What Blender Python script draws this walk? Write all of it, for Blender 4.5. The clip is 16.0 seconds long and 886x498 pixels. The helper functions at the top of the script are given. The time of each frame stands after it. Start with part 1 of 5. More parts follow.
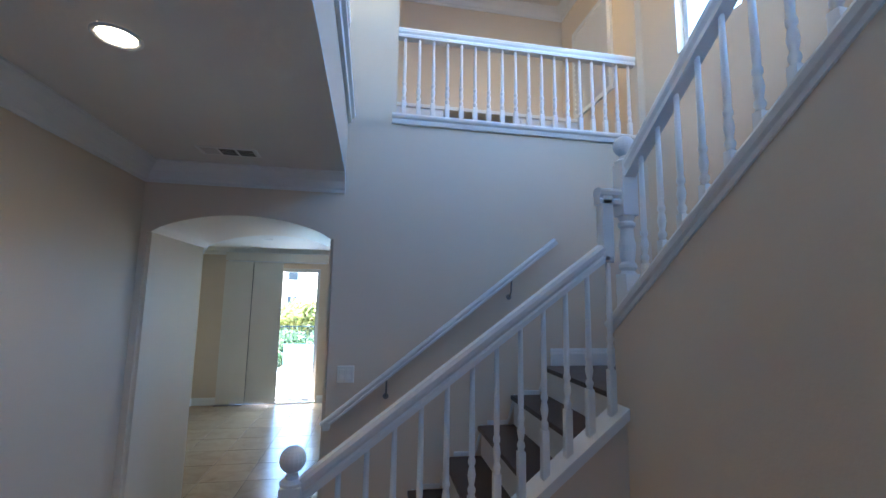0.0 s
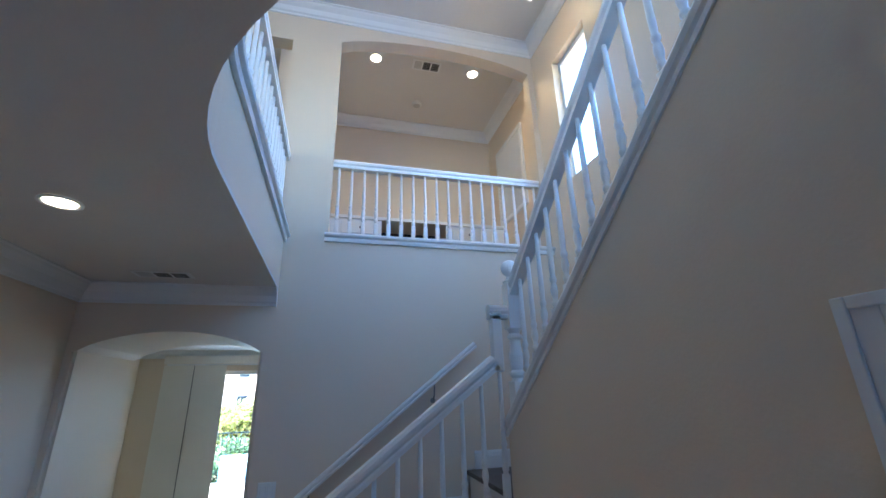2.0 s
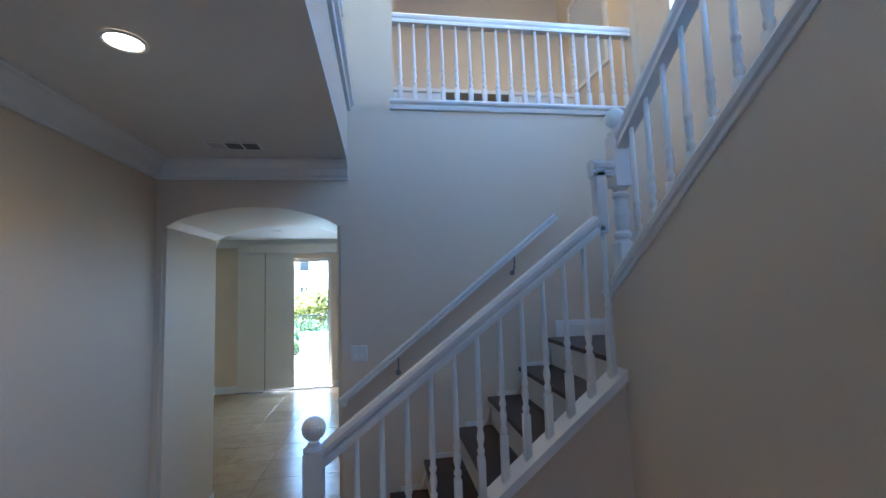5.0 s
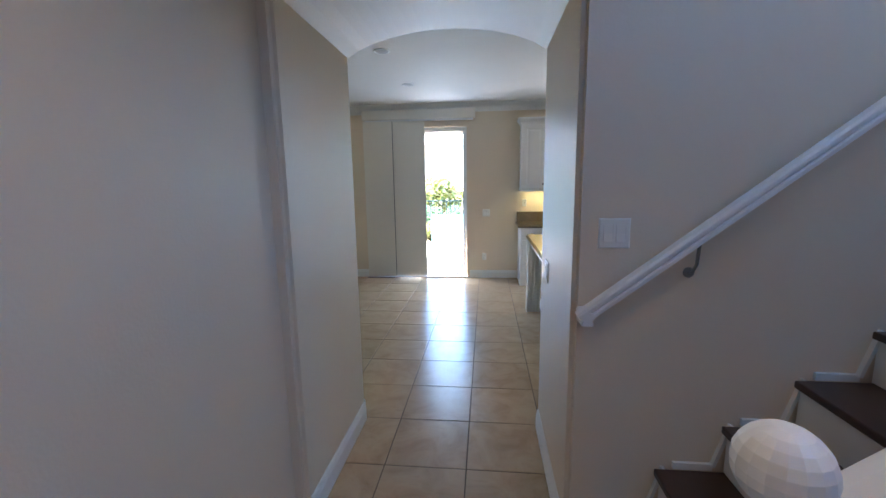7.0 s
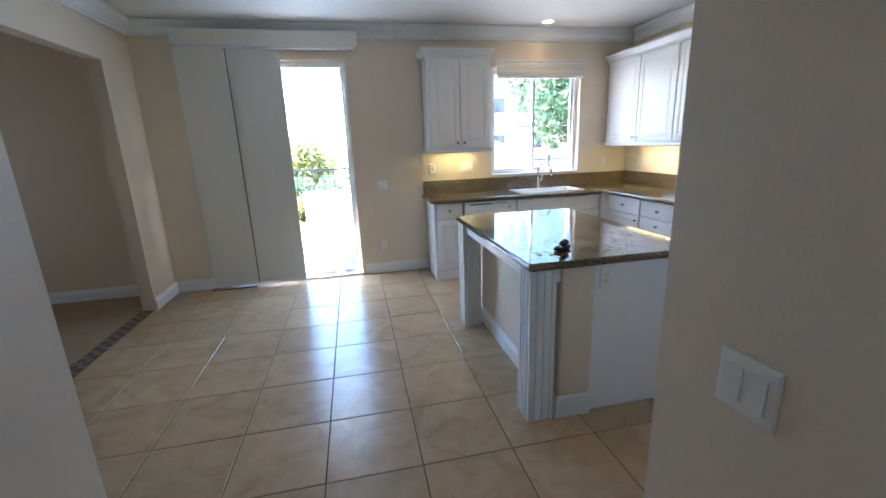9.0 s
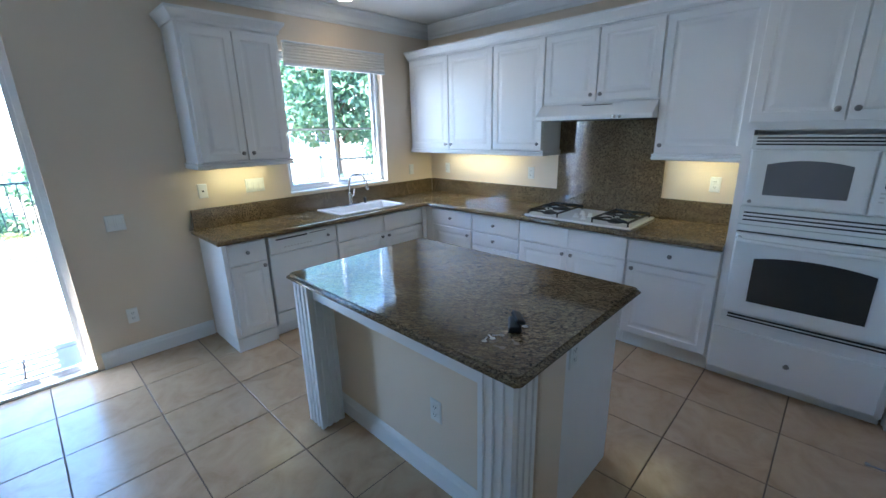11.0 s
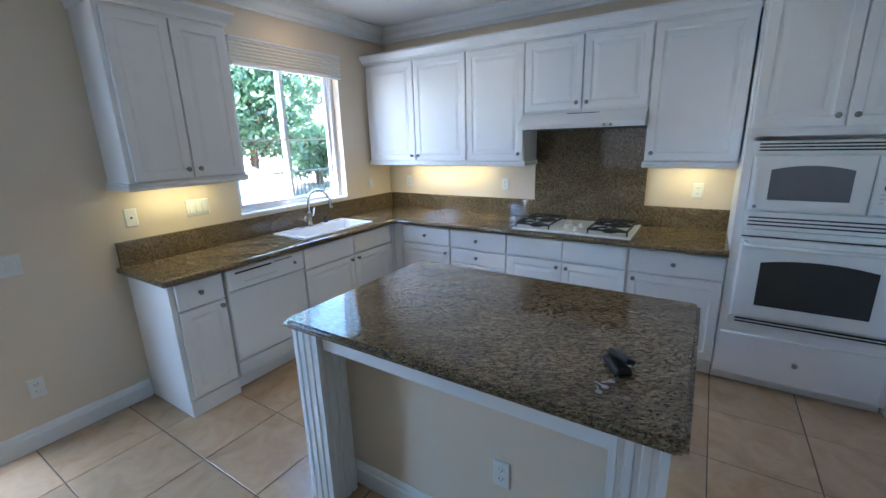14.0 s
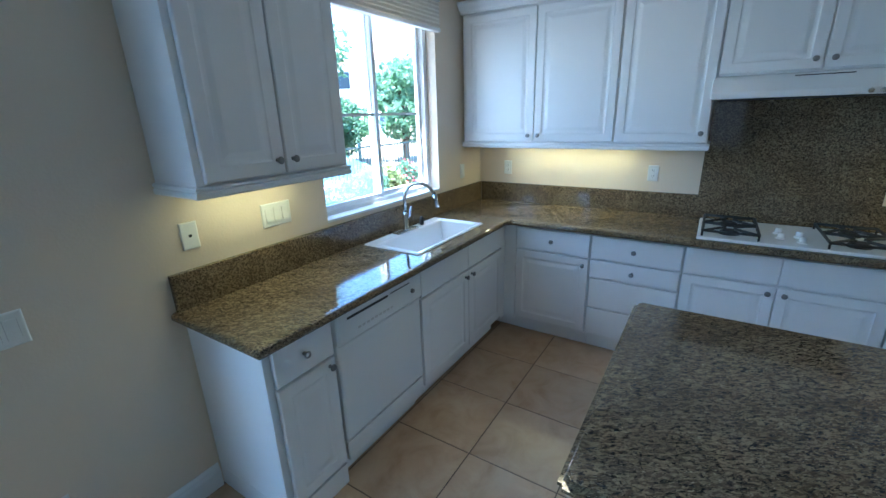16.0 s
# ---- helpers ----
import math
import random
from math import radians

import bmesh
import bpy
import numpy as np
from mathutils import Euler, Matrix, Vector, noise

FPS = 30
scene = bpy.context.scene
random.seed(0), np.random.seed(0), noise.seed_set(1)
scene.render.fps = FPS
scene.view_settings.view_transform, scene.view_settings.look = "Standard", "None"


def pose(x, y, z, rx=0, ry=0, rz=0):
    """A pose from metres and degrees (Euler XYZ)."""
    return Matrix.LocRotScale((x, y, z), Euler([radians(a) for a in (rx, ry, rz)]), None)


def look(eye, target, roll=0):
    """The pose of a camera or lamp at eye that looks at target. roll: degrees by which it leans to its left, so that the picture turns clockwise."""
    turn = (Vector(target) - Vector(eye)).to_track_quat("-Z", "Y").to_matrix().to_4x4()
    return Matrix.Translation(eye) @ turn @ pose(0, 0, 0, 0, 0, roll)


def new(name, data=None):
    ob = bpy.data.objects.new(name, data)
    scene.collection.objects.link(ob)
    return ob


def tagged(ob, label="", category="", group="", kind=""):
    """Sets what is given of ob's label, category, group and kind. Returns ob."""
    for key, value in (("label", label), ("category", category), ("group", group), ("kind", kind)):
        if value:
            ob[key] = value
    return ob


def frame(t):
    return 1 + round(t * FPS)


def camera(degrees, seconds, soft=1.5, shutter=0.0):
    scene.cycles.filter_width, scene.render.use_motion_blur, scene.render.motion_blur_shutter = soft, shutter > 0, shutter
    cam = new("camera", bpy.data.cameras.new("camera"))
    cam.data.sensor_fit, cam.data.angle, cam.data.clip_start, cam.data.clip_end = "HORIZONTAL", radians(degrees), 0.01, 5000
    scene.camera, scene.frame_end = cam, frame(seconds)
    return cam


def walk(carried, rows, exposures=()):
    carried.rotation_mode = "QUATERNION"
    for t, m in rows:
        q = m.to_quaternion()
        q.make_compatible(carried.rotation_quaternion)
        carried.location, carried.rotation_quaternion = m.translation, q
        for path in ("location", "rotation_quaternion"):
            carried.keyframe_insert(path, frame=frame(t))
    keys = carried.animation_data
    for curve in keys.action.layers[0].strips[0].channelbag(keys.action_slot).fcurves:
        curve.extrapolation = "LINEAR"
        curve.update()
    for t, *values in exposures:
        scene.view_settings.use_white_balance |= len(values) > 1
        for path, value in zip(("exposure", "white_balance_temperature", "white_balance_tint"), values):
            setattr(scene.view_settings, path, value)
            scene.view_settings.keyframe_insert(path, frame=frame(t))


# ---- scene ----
cam = camera(94.0, 16.0)
PATH = [
    (0, (0.291, -2.954, 1.869), (0.629, -0.998, 2.114), 0.99),
    (0.5, (0.480, -3.045, 1.916), (0.815, -1.117, 2.326), 0.86),
    (1, (0.519, -3.166, 1.918), (0.918, -1.261, 2.380), -1.12),
    (1.5, (0.575, -3.303, 1.939), (1.000, -1.422, 2.469), -1.29),
    (2, (0.527, -3.349, 1.971), (1.012, -1.520, 2.619), -1.49),
    (2.5, (0.520, -3.374, 1.997), (1.059, -1.607, 2.764), -1.84),
    (3, (0.506, -3.385, 1.998), (1.076, -1.651, 2.817), -2.31),
    (3.5, (0.496, -3.404, 1.995), (1.079, -1.682, 2.828), -2.80),
    (4, (0.497, -3.386, 1.995), (1.088, -1.638, 2.768), -3.03),
    (4.5, (0.483, -3.332, 1.930), (0.990, -1.473, 2.466), -1.98),
    (5, (0.312, -3.047, 1.831), (0.610, -1.076, 2.000), -1.83),
    (5.2, (0.212, -2.971, 1.801), (0.399, -0.981, 1.860), -2.56),
    (7.3, (-0.369, -1.331, 1.551), (-0.581, 0.628, 1.205), -0.73),
    (8, (-0.468, -0.711, 1.550), (-0.568, 1.243, 1.137), -2.01),
    (8.5, (-0.626, -0.237, 1.510), (-0.463, 1.701, 1.044), -1.66),
    (9, (-0.649, 0.139, 1.504), (-0.257, 2.036, 1.007), -2.12),
    (9.5, (-0.688, 0.503, 1.592), (-0.038, 2.319, 1.061), -1.73),
    (10, (-0.707, 0.839, 1.595), (0.263, 2.491, 1.018), -1.43),
    (12.5, (-0.884, 1.677, 1.723), (0.722, 2.783, 1.274), -0.70),
    (13, (-0.895, 1.695, 1.723), (0.745, 2.751, 1.283), -0.13),
    (13.5, (-0.909, 1.763, 1.694), (0.756, 2.767, 1.227), -0.34),
    (14, (-0.846, 1.968, 1.633), (0.780, 3.015, 1.121), -1.64),
    (14.5, (-0.868, 2.238, 1.634), (0.682, 3.379, 1.091), -2.45),
    (15, (-0.787, 2.652, 1.665), (0.687, 3.864, 1.066), -2.18),
    (15.5, (-0.748, 3.012, 1.631), (0.754, 4.195, 1.041), -2.00),
    (16, (-0.543, 3.255, 1.648), (1.053, 4.293, 1.034), -1.74),
]
walk(cam, [(t, look(eye, target, roll)) for t, eye, target, roll in PATH],
     exposures=[(0.0, 4.0, 6200, 14), (3.5, 3.8, 6000, 10), (5.2, 4.0, 6050, 12), (7.5, 4.22, 6800, 22), (8.3, 4.25, 7050, 24), (9.0, 4.05, 6300, 20),
                (10.0, 3.65, 5400, 13), (12.5, 3.8, 5800, 18), (14.5, 3.75, 5700, 15), (15.0, 3.6, 5400, 11), (15.4, 3.38, 5100, 7), (16.0, 3.4, 5100, 7)])

# ---- daylight: sky, sun, the sky's light in the openings, and added fill lamps ----
SUN = Vector((-0.7, 0.12, 1.75)).normalized()
world = bpy.data.worlds.new("sky")
scene.world = world
world.use_nodes = True
wn = world.node_tree
sky = wn.nodes.new("ShaderNodeTexSky")
sky.sky_type = "NISHITA"
sky.sun_disc = False
sky.sun_elevation = math.asin(SUN.z)
sky.sun_rotation = math.atan2(SUN.x, SUN.y)
sky.ozone_density, sky.dust_density = 5.0, 0.3
wn.links.new(sky.outputs[0], wn.nodes["Background"].inputs[0])
wn.nodes["Background"].inputs[1].default_value = 0.15


def lamp(name, kind, m, energy, color, **more):
    data = bpy.data.lights.new(name, kind)
    data.energy, data.color = energy, color
    for key, value in more.items():
        if key == "angle":
            data.angle = value
        elif key == "size":
            data.shape, data.size, data.size_y = "RECTANGLE", value[0], value[1]
        elif key == "spot":
            data.spot_size, data.spot_blend, data.shadow_soft_size = value
        elif key == "radius":
            data.shadow_soft_size = value
    ob = new(name, data)
    ob.matrix_world = m
    return ob


lamp("sun", "SUN", look(SUN * 20, (0, 0, 0)), 5.0, (1.0, 0.96, 0.9), angle=radians(0.53))
DAY = (0.1, 0.4, 1.0)
WARM = (1.0, 0.72, 0.36)
# stairwell windows, slider and kitchen window
lamp("sky_light_stair_a", "AREA", look((2.46, -0.64, 4.4), (0, -1.6, 3.0)), 1.1, DAY, size=(0.55, 1.25))
lamp("sky_light_stair_b", "AREA", look((2.46, -2.3, 4.4), (0, -2.3, 3.0)), 1.2, DAY, size=(0.55, 1.25))
# added lamp before the closed front wall, for an unseen upper front window
lamp("fill_light_front", "AREA", look((0.6, -5.9, 4.4), (0.8, 0, 3.1)), 4.2, DAY, size=(2.4, 1.6))
# added fill for the lower hall; no entry door or glass is built
lamp("fill_light_entry", "AREA", look((-0.1, -5.9, 1.4), (-0.6, 0, 1.3)), 0.6, DAY, size=(1.0, 1.8))
lamp("sky_light_slider", "AREA", look((-0.95, 5.06, 1.3), (-0.95, 0, 0.6)), 1.35, (0.26, 0.61, 1.0), size=(0.56, 2.2))
lamp("sky_light_window", "AREA", look((1.57, 5.06, 1.65), (1.2, 0, 0.7)), 0.6, (0.36, 0.67, 1.0), size=(1.05, 1.0))
# added fill lamp before the next room's closed far wall; no window there
lamp("fill_light_next_room", "AREA", look((-5.3, 3.6, 1.5), (0, 3.6, 1.0)), 0.35, (0.8, 0.9, 1.0), size=(1.6, 1.4))


# ---- materials ----
def material(name, color, rough=0.5, metal=0.0, vary=0.08, scale=4.0, grain=60.0, bump=0.1, bump_dist=0.002, emit=0.0, coat=0.0):
    m = bpy.data.materials.new(name)
    m.use_nodes = True
    n, l = m.node_tree.nodes, m.node_tree.links
    b = n["Principled BSDF"]
    b.inputs["Roughness"].default_value, b.inputs["Metallic"].default_value = rough, metal
    b.inputs["Coat Weight"].default_value = coat
    geo = n.new("ShaderNodeNewGeometry")
    big, fine = n.new("ShaderNodeTexNoise"), n.new("ShaderNodeTexNoise")
    for node, s, d in ((big, scale, 4), (fine, grain, 3)):
        node.inputs["Scale"].default_value, node.inputs["Detail"].default_value = s, d
        l.new(geo.outputs["Position"], node.inputs["Vector"])
    mix = n.new("ShaderNodeMix")
    mix.data_type = "RGBA"
    c = Vector(color)
    mix.inputs[6].default_value = (*(c * (1 - vary)), 1)
    mix.inputs[7].default_value = (*[min(1, v * (1 + vary)) for v in c], 1)
    l.new(big.outputs["Fac"], mix.inputs[0])
    l.new(mix.outputs[2], b.inputs["Base Color"])
    rr = n.new("ShaderNodeMapRange")
    rr.inputs[3].default_value, rr.inputs[4].default_value = max(0.02, rough - 0.06), min(1, rough + 0.06)
    l.new(big.outputs["Fac"], rr.inputs[0])
    l.new(rr.outputs[0], b.inputs["Roughness"])
    if bump:
        bp = n.new("ShaderNodeBump")
        bp.inputs["Strength"].default_value, bp.inputs["Distance"].default_value = bump, bump_dist
        l.new(fine.outputs["Fac"], bp.inputs["Height"])
        l.new(bp.outputs[0], b.inputs["Normal"])
    if emit:
        b.inputs["Emission Color"].default_value = (*color, 1)
        b.inputs["Emission Strength"].default_value = emit
    return m


def granite(name):
    m = material(name, (0.3, 0.24, 0.14), 0.06, bump=0.02, grain=200)
    n, l = m.node_tree.nodes, m.node_tree.links
    b = n["Principled BSDF"]
    geo = n.new("ShaderNodeNewGeometry")
    turn, stretch = n.new("ShaderNodeMapping"), n.new("ShaderNodeMapping")
    turn.inputs["Rotation"].default_value = (0, 0, radians(57))
    stretch.inputs["Scale"].default_value = (0.42, 1.0, 1.0)
    l.new(geo.outputs["Position"], turn.inputs["Vector"])
    l.new(turn.outputs[0], stretch.inputs["Vector"])
    base = None
    layers = ((110, 0.45, 0.56, (0.305, 0.224, 0.124), (0.12, 0.082, 0.046)),
              (165, 0.525, 0.575, None, (0.016, 0.012, 0.009)),
              (150, 0.61, 0.66, None, (0.5, 0.4, 0.24)),
              (5, 0.45, 0.72, None, (0.06, 0.04, 0.024)))
    for i, (s, lo, hi, first, second) in enumerate(layers):
        t = n.new("ShaderNodeTexNoise")
        t.inputs["Scale"].default_value, t.inputs["Detail"].default_value = s, 5
        t.inputs["Roughness"].default_value, t.inputs["Distortion"].default_value = 0.72, 0.8
        off = n.new("ShaderNodeVectorMath")
        off.inputs[1].default_value = (3.1 * i, 1.7 * i, 5.3 * i)
        l.new(stretch.outputs[0], off.inputs[0])
        l.new(off.outputs[0], t.inputs["Vector"])
        r = n.new("ShaderNodeMapRange")
        r.inputs[1].default_value, r.inputs[2].default_value = lo, hi
        r.inputs[4].default_value = 1.0 if i < 3 else 0.55
        l.new(t.outputs["Fac"], r.inputs[0])
        mix = n.new("ShaderNodeMix")
        mix.data_type = "RGBA"
        if first:
            mix.inputs[6].default_value = (*first, 1)
        else:
            l.new(base, mix.inputs[6])
        mix.inputs[7].default_value = (*second, 1)
        l.new(r.outputs[0], mix.inputs[0])
        base = mix.outputs[2]
    l.new(base, b.inputs["Base Color"])
    return m


def tile_material(name):
    m = material(name, (0.5, 0.36, 0.23), 0.24, bump=0.08, grain=35, bump_dist=0.003)
    n, l = m.node_tree.nodes, m.node_tree.links
    b = n["Principled BSDF"]
    info, geo = n.new("ShaderNodeObjectInfo"), n.new("ShaderNodeNewGeometry")
    shift = n.new("ShaderNodeVectorMath")
    shift.operation = "MULTIPLY_ADD"
    l.new(info.outputs["Random"], shift.inputs[0])
    shift.inputs[1].default_value = (40, 70, 20)
    l.new(geo.outputs["Position"], shift.inputs[2])
    cloud = n.new("ShaderNodeTexNoise")
    cloud.inputs["Scale"].default_value, cloud.inputs["Detail"].default_value = 5, 8
    cloud.inputs["Roughness"].default_value = 0.62
    cloud.inputs["Distortion"].default_value = 0.8
    l.new(shift.outputs[0], cloud.inputs["Vector"])
    ramp = n.new("ShaderNodeValToRGB")
    for p, c in ((0.3, (0.41, 0.265, 0.15)), (0.48, (0.49, 0.335, 0.2)), (0.62, (0.53, 0.375, 0.23)), (0.75, (0.46, 0.31, 0.185))):
        e = ramp.color_ramp.elements.new(p)
        e.color = (*c, 1)
    ramp.color_ramp.elements.remove(ramp.color_ramp.elements[0])
    ramp.color_ramp.elements.remove(ramp.color_ramp.elements[-1])
    l.new(cloud.outputs["Fac"], ramp.inputs[0])
    tone = n.new("ShaderNodeHueSaturation")
    rr = n.new("ShaderNodeMapRange")
    rr.inputs[3].default_value, rr.inputs[4].default_value = 0.9, 1.06
    l.new(info.outputs["Random"], rr.inputs[0])
    l.new(rr.outputs[0], tone.inputs["Value"])
    l.new(ramp.outputs[0], tone.inputs["Color"])
    l.new(tone.outputs[0], b.inputs["Base Color"])
    return m


def leaf_material(name, color):
    m = material(name, color, 0.45, vary=0.4, scale=1.5, bump=0)
    n, l = m.node_tree.nodes, m.node_tree.links
    b, out = n["Principled BSDF"], n["Material Output"]
    tr, mix = n.new("ShaderNodeBsdfTranslucent"), n.new("ShaderNodeMixShader")
    tr.inputs[0].default_value = (color[0] * 1.3, color[1] * 1.4, color[2], 1)
    mix.inputs[0].default_value = 0.45
    l.new(b.outputs[0], mix.inputs[1])
    l.new(tr.outputs[0], mix.inputs[2])
    l.new(mix.outputs[0], out.inputs["Surface"])
    return m


def glass_material(name):
    m = bpy.data.materials.new(name)
    m.use_nodes = True
    b = m.node_tree.nodes["Principled BSDF"]
    b.inputs["Transmission Weight"].default_value = 1.0
    b.inputs["Roughness"].default_value = 0.0
    b.inputs["IOR"].default_value = 1.02
    b.inputs["Base Color"].default_value = (0.97, 1.0, 0.99, 1)
    return m


WALL = material("cream_wall_paint", (0.74, 0.62, 0.475), 0.42, vary=0.03, scale=1.2, grain=95, bump=0.27, bump_dist=0.003)
CEIL = material("ceiling_paint", (0.74, 0.71, 0.66), 0.7, vary=0.03, grain=60, bump=0.3, bump_dist=0.004)
TRIM = material("white_trim_gloss", (0.8, 0.8, 0.78), 0.32, vary=0.03, bump=0.04)
CABINET = material("white_cabinet_foil", (0.8, 0.79, 0.77), 0.36, vary=0.02, bump=0.02)
APPLIANCE = material("white_appliance_enamel", (0.78, 0.78, 0.76), 0.22, vary=0.02, bump=0)
PLASTIC = material("white_switch_plastic", (0.78, 0.77, 0.72), 0.35, vary=0.02, bump=0)
SLOT = material("dark_slot", (0.02, 0.02, 0.02), 0.5, bump=0)
WOOD = material("dark_tread_wood", (0.055, 0.028, 0.02), 0.3, vary=0.35, scale=9, grain=90, bump=0.15)
GRANITE = granite("brown_granite")
TILE = tile_material("beige_porcelain_tile")
GROUT = material("brown_grout", (0.13, 0.09, 0.06), 0.9, vary=0.2, grain=150)
CHROME = material("brushed_nickel", (0.55, 0.54, 0.52), 0.25, metal=1.0, vary=0.05, bump=0.03)
PEWTER = material("pewter_knob", (0.28, 0.27, 0.26), 0.35, metal=1.0, vary=0.1, bump=0.1)
BLACK = material("black_cast_iron", (0.018, 0.018, 0.018), 0.55, vary=0.2, bump=0.2)
BLACKGLASS = material("black_oven_glass", (0.04, 0.04, 0.042), 0.06, bump=0)
FABRIC = material("panel_blind_fabric", (0.8, 0.76, 0.68), 0.8, vary=0.04, scale=2, grain=400, bump=0.25)
SINK = material("white_sink_enamel", (0.82, 0.81, 0.78), 0.14, vary=0.02, bump=0)
GLASS = glass_material("window_glass")
LIT = material("lit_lamp", (1.0, 0.86, 0.62), 0.5, emit=1.3, bump=0)
UNLIT = material("unlit_lamp", (0.55, 0.53, 0.5), 0.4, bump=0)
CONCRETE = material("patio_concrete", (0.5, 0.47, 0.43), 0.85, vary=0.1, scale=2, grain=80, bump=0.3)
IRON = material("green_black_iron", (0.02, 0.05, 0.05), 0.4, vary=0.1)
LEAF = leaf_material("green_leaf", (0.13, 0.22, 0.15))
LEAF2 = leaf_material("yellow_green_leaf", (0.26, 0.28, 0.13))
FLOWER = material("pink_flower", (0.5, 0.08, 0.1), 0.6, vary=0.3)
BARK = material("bark", (0.12, 0.08, 0.05), 0.9, vary=0.3, bump=0.5)
SOIL = material("dry_ground", (0.22, 0.17, 0.11), 0.95, vary=0.3, scale=0.6, bump=0.5)
STUCCO = material("house_stucco", (0.6, 0.53, 0.42), 0.9, vary=0.06, grain=30, bump=0.4)
ROOF = material("clay_roof", (0.33, 0.17, 0.11), 0.85, vary=0.25, scale=3, bump=0.4)
FARGLASS = material("far_window_glass", (0.05, 0.07, 0.09), 0.1, bump=0)
CARPET = material("tan_carpet", (0.36, 0.25, 0.15), 0.95, vary=0.12, scale=6, grain=300, bump=0.6)
MOSAIC = material("mosaic_border", (0.2, 0.14, 0.09), 0.5, vary=0.5, scale=25, bump=0.3)
BRASS = material("satin_steel_hinge", (0.5, 0.48, 0.44), 0.35, metal=1.0, bump=0)
BEAM = material("painted_pergola_wood", (0.55, 0.5, 0.43), 0.8, vary=0.1, bump=0.3)


# ---- mesh helpers ----
def part(name, bm, mat, parent=None, label="", smooth=False):
    me = bpy.data.meshes.new(name)
    bmesh.ops.recalc_face_normals(bm, faces=bm.faces)
    bm.to_mesh(me)
    bm.free()
    me.materials.append(mat)
    if smooth:
        me.polygons.foreach_set("use_smooth", [True] * len(me.polygons))
    ob = new(name, me)
    if parent is not None:
        ob.parent = parent
    if label:
        ob["label"] = label
    return ob


def thing(name, m, label, category, group=""):
    ob = new(name)
    ob.matrix_basis = m
    return tagged(ob, label, category, group)


def box(bm, x0, x1, y0, y1, z0, z1, bevel=0.0):
    vs = [bm.verts.new(p) for p in ((x0, y0, z0), (x1, y0, z0), (x1, y1, z0), (x0, y1, z0),
                                    (x0, y0, z1), (x1, y0, z1), (x1, y1, z1), (x0, y1, z1))]
    fs = [bm.faces.new([vs[i] for i in f]) for f in ((0, 3, 2, 1), (4, 5, 6, 7), (0, 1, 5, 4), (1, 2, 6, 5), (2, 3, 7, 6), (3, 0, 4, 7))]
    if bevel:
        bmesh.ops.bevel(bm, geom=list({e for f in fs for e in f.edges}), offset=bevel, segments=2, affect="EDGES", profile=0.5)
    return vs


def B(*boxes, bevel=0.0):
    bm = bmesh.new()
    for b in boxes:
        box(bm, *b, bevel=bevel)
    return bm


def prism(bm, pts, lift, axis="z"):
    """A closed outline, extruded by lift (a vector)."""
    a = [bm.verts.new(p) for p in pts]
    b = [bm.verts.new(Vector(p) + Vector(lift)) for p in pts]
    bm.faces.new(a[::-1])
    bm.faces.new(b)
    for i in range(len(a)):
        j = (i + 1) % len(a)
        bm.faces.new((a[i], a[j], b[j], b[i]))


def lathe(bm, profile, at=(0, 0, 0), axis="z", n=14):
    """Revolves (radius, height) rows round an axis through at."""
    rings = []
    for r, h in profile:
        ring = []
        for i in range(n):
            a = 2 * math.pi * i / n
            u, v = r * math.cos(a), r * math.sin(a)
            p = {"z": (u, v, h), "y": (u, h, v), "x": (h, u, v)}[axis]
            ring.append(bm.verts.new(Vector(p) + Vector(at)))
        rings.append(ring)
    for a, b in zip(rings, rings[1:]):
        for i in range(n):
            bm.faces.new((a[i], a[(i + 1) % n], b[(i + 1) % n], b[i]))
    bm.faces.new(rings[0][::-1])
    bm.faces.new(rings[-1])


def sweep(bm, path, profile, closed=False):
    """Runs a profile of (out from the wall, height) along a plan line; out is to the left of the way."""
    n = len(path)
    rows = []
    for i, p in enumerate(path):
        p = Vector(p[:2]).to_3d() + Vector((0, 0, p[2] if len(p) > 2 else 0))
        before = Vector(path[i - 1][:2]) if i or closed else None
        after = Vector(path[(i + 1) % n][:2]) if i < n - 1 or closed else None
        here = Vector(path[i][:2])
        d1 = (here - before).normalized() if before is not None else (after - here).normalized()
        d2 = (after - here).normalized() if after is not None else d1
        n1, n2 = Vector((-d1.y, d1.x)), Vector((-d2.y, d2.x))
        m = (n1 + n2)
        m = m / max(0.2, m.dot(n1))
        rows.append([bm.verts.new((p.x + m.x * o, p.y + m.y * o, p.z + h)) for o, h in profile])
    k = len(profile)
    pairs = list(zip(rows, rows[1:])) + ([(rows[-1], rows[0])] if closed else [])
    for a, b in pairs:
        for i in range(k):
            j = (i + 1) % k
            bm.faces.new((a[i], b[i], b[j], a[j]))
    if not closed:
        bm.faces.new(rows[0])
        bm.faces.new(rows[-1][::-1])


def beam(bm, a, b, section, up=(0, 0, 1)):
    """A bar from a to b with a section of (across, up) rows."""
    a, b = Vector(a), Vector(b)
    d = (b - a).normalized()
    s = d.cross(Vector(up)).normalized()
    u = s.cross(d)
    ra = [bm.verts.new(a + s * p + u * q) for p, q in section]
    rb = [bm.verts.new(b + s * p + u * q) for p, q in section]
    k = len(section)
    for i in range(k):
        bm.faces.new((ra[i], ra[(i + 1) % k], rb[(i + 1) % k], rb[i]))
    bm.faces.new(ra[::-1])
    bm.faces.new(rb)


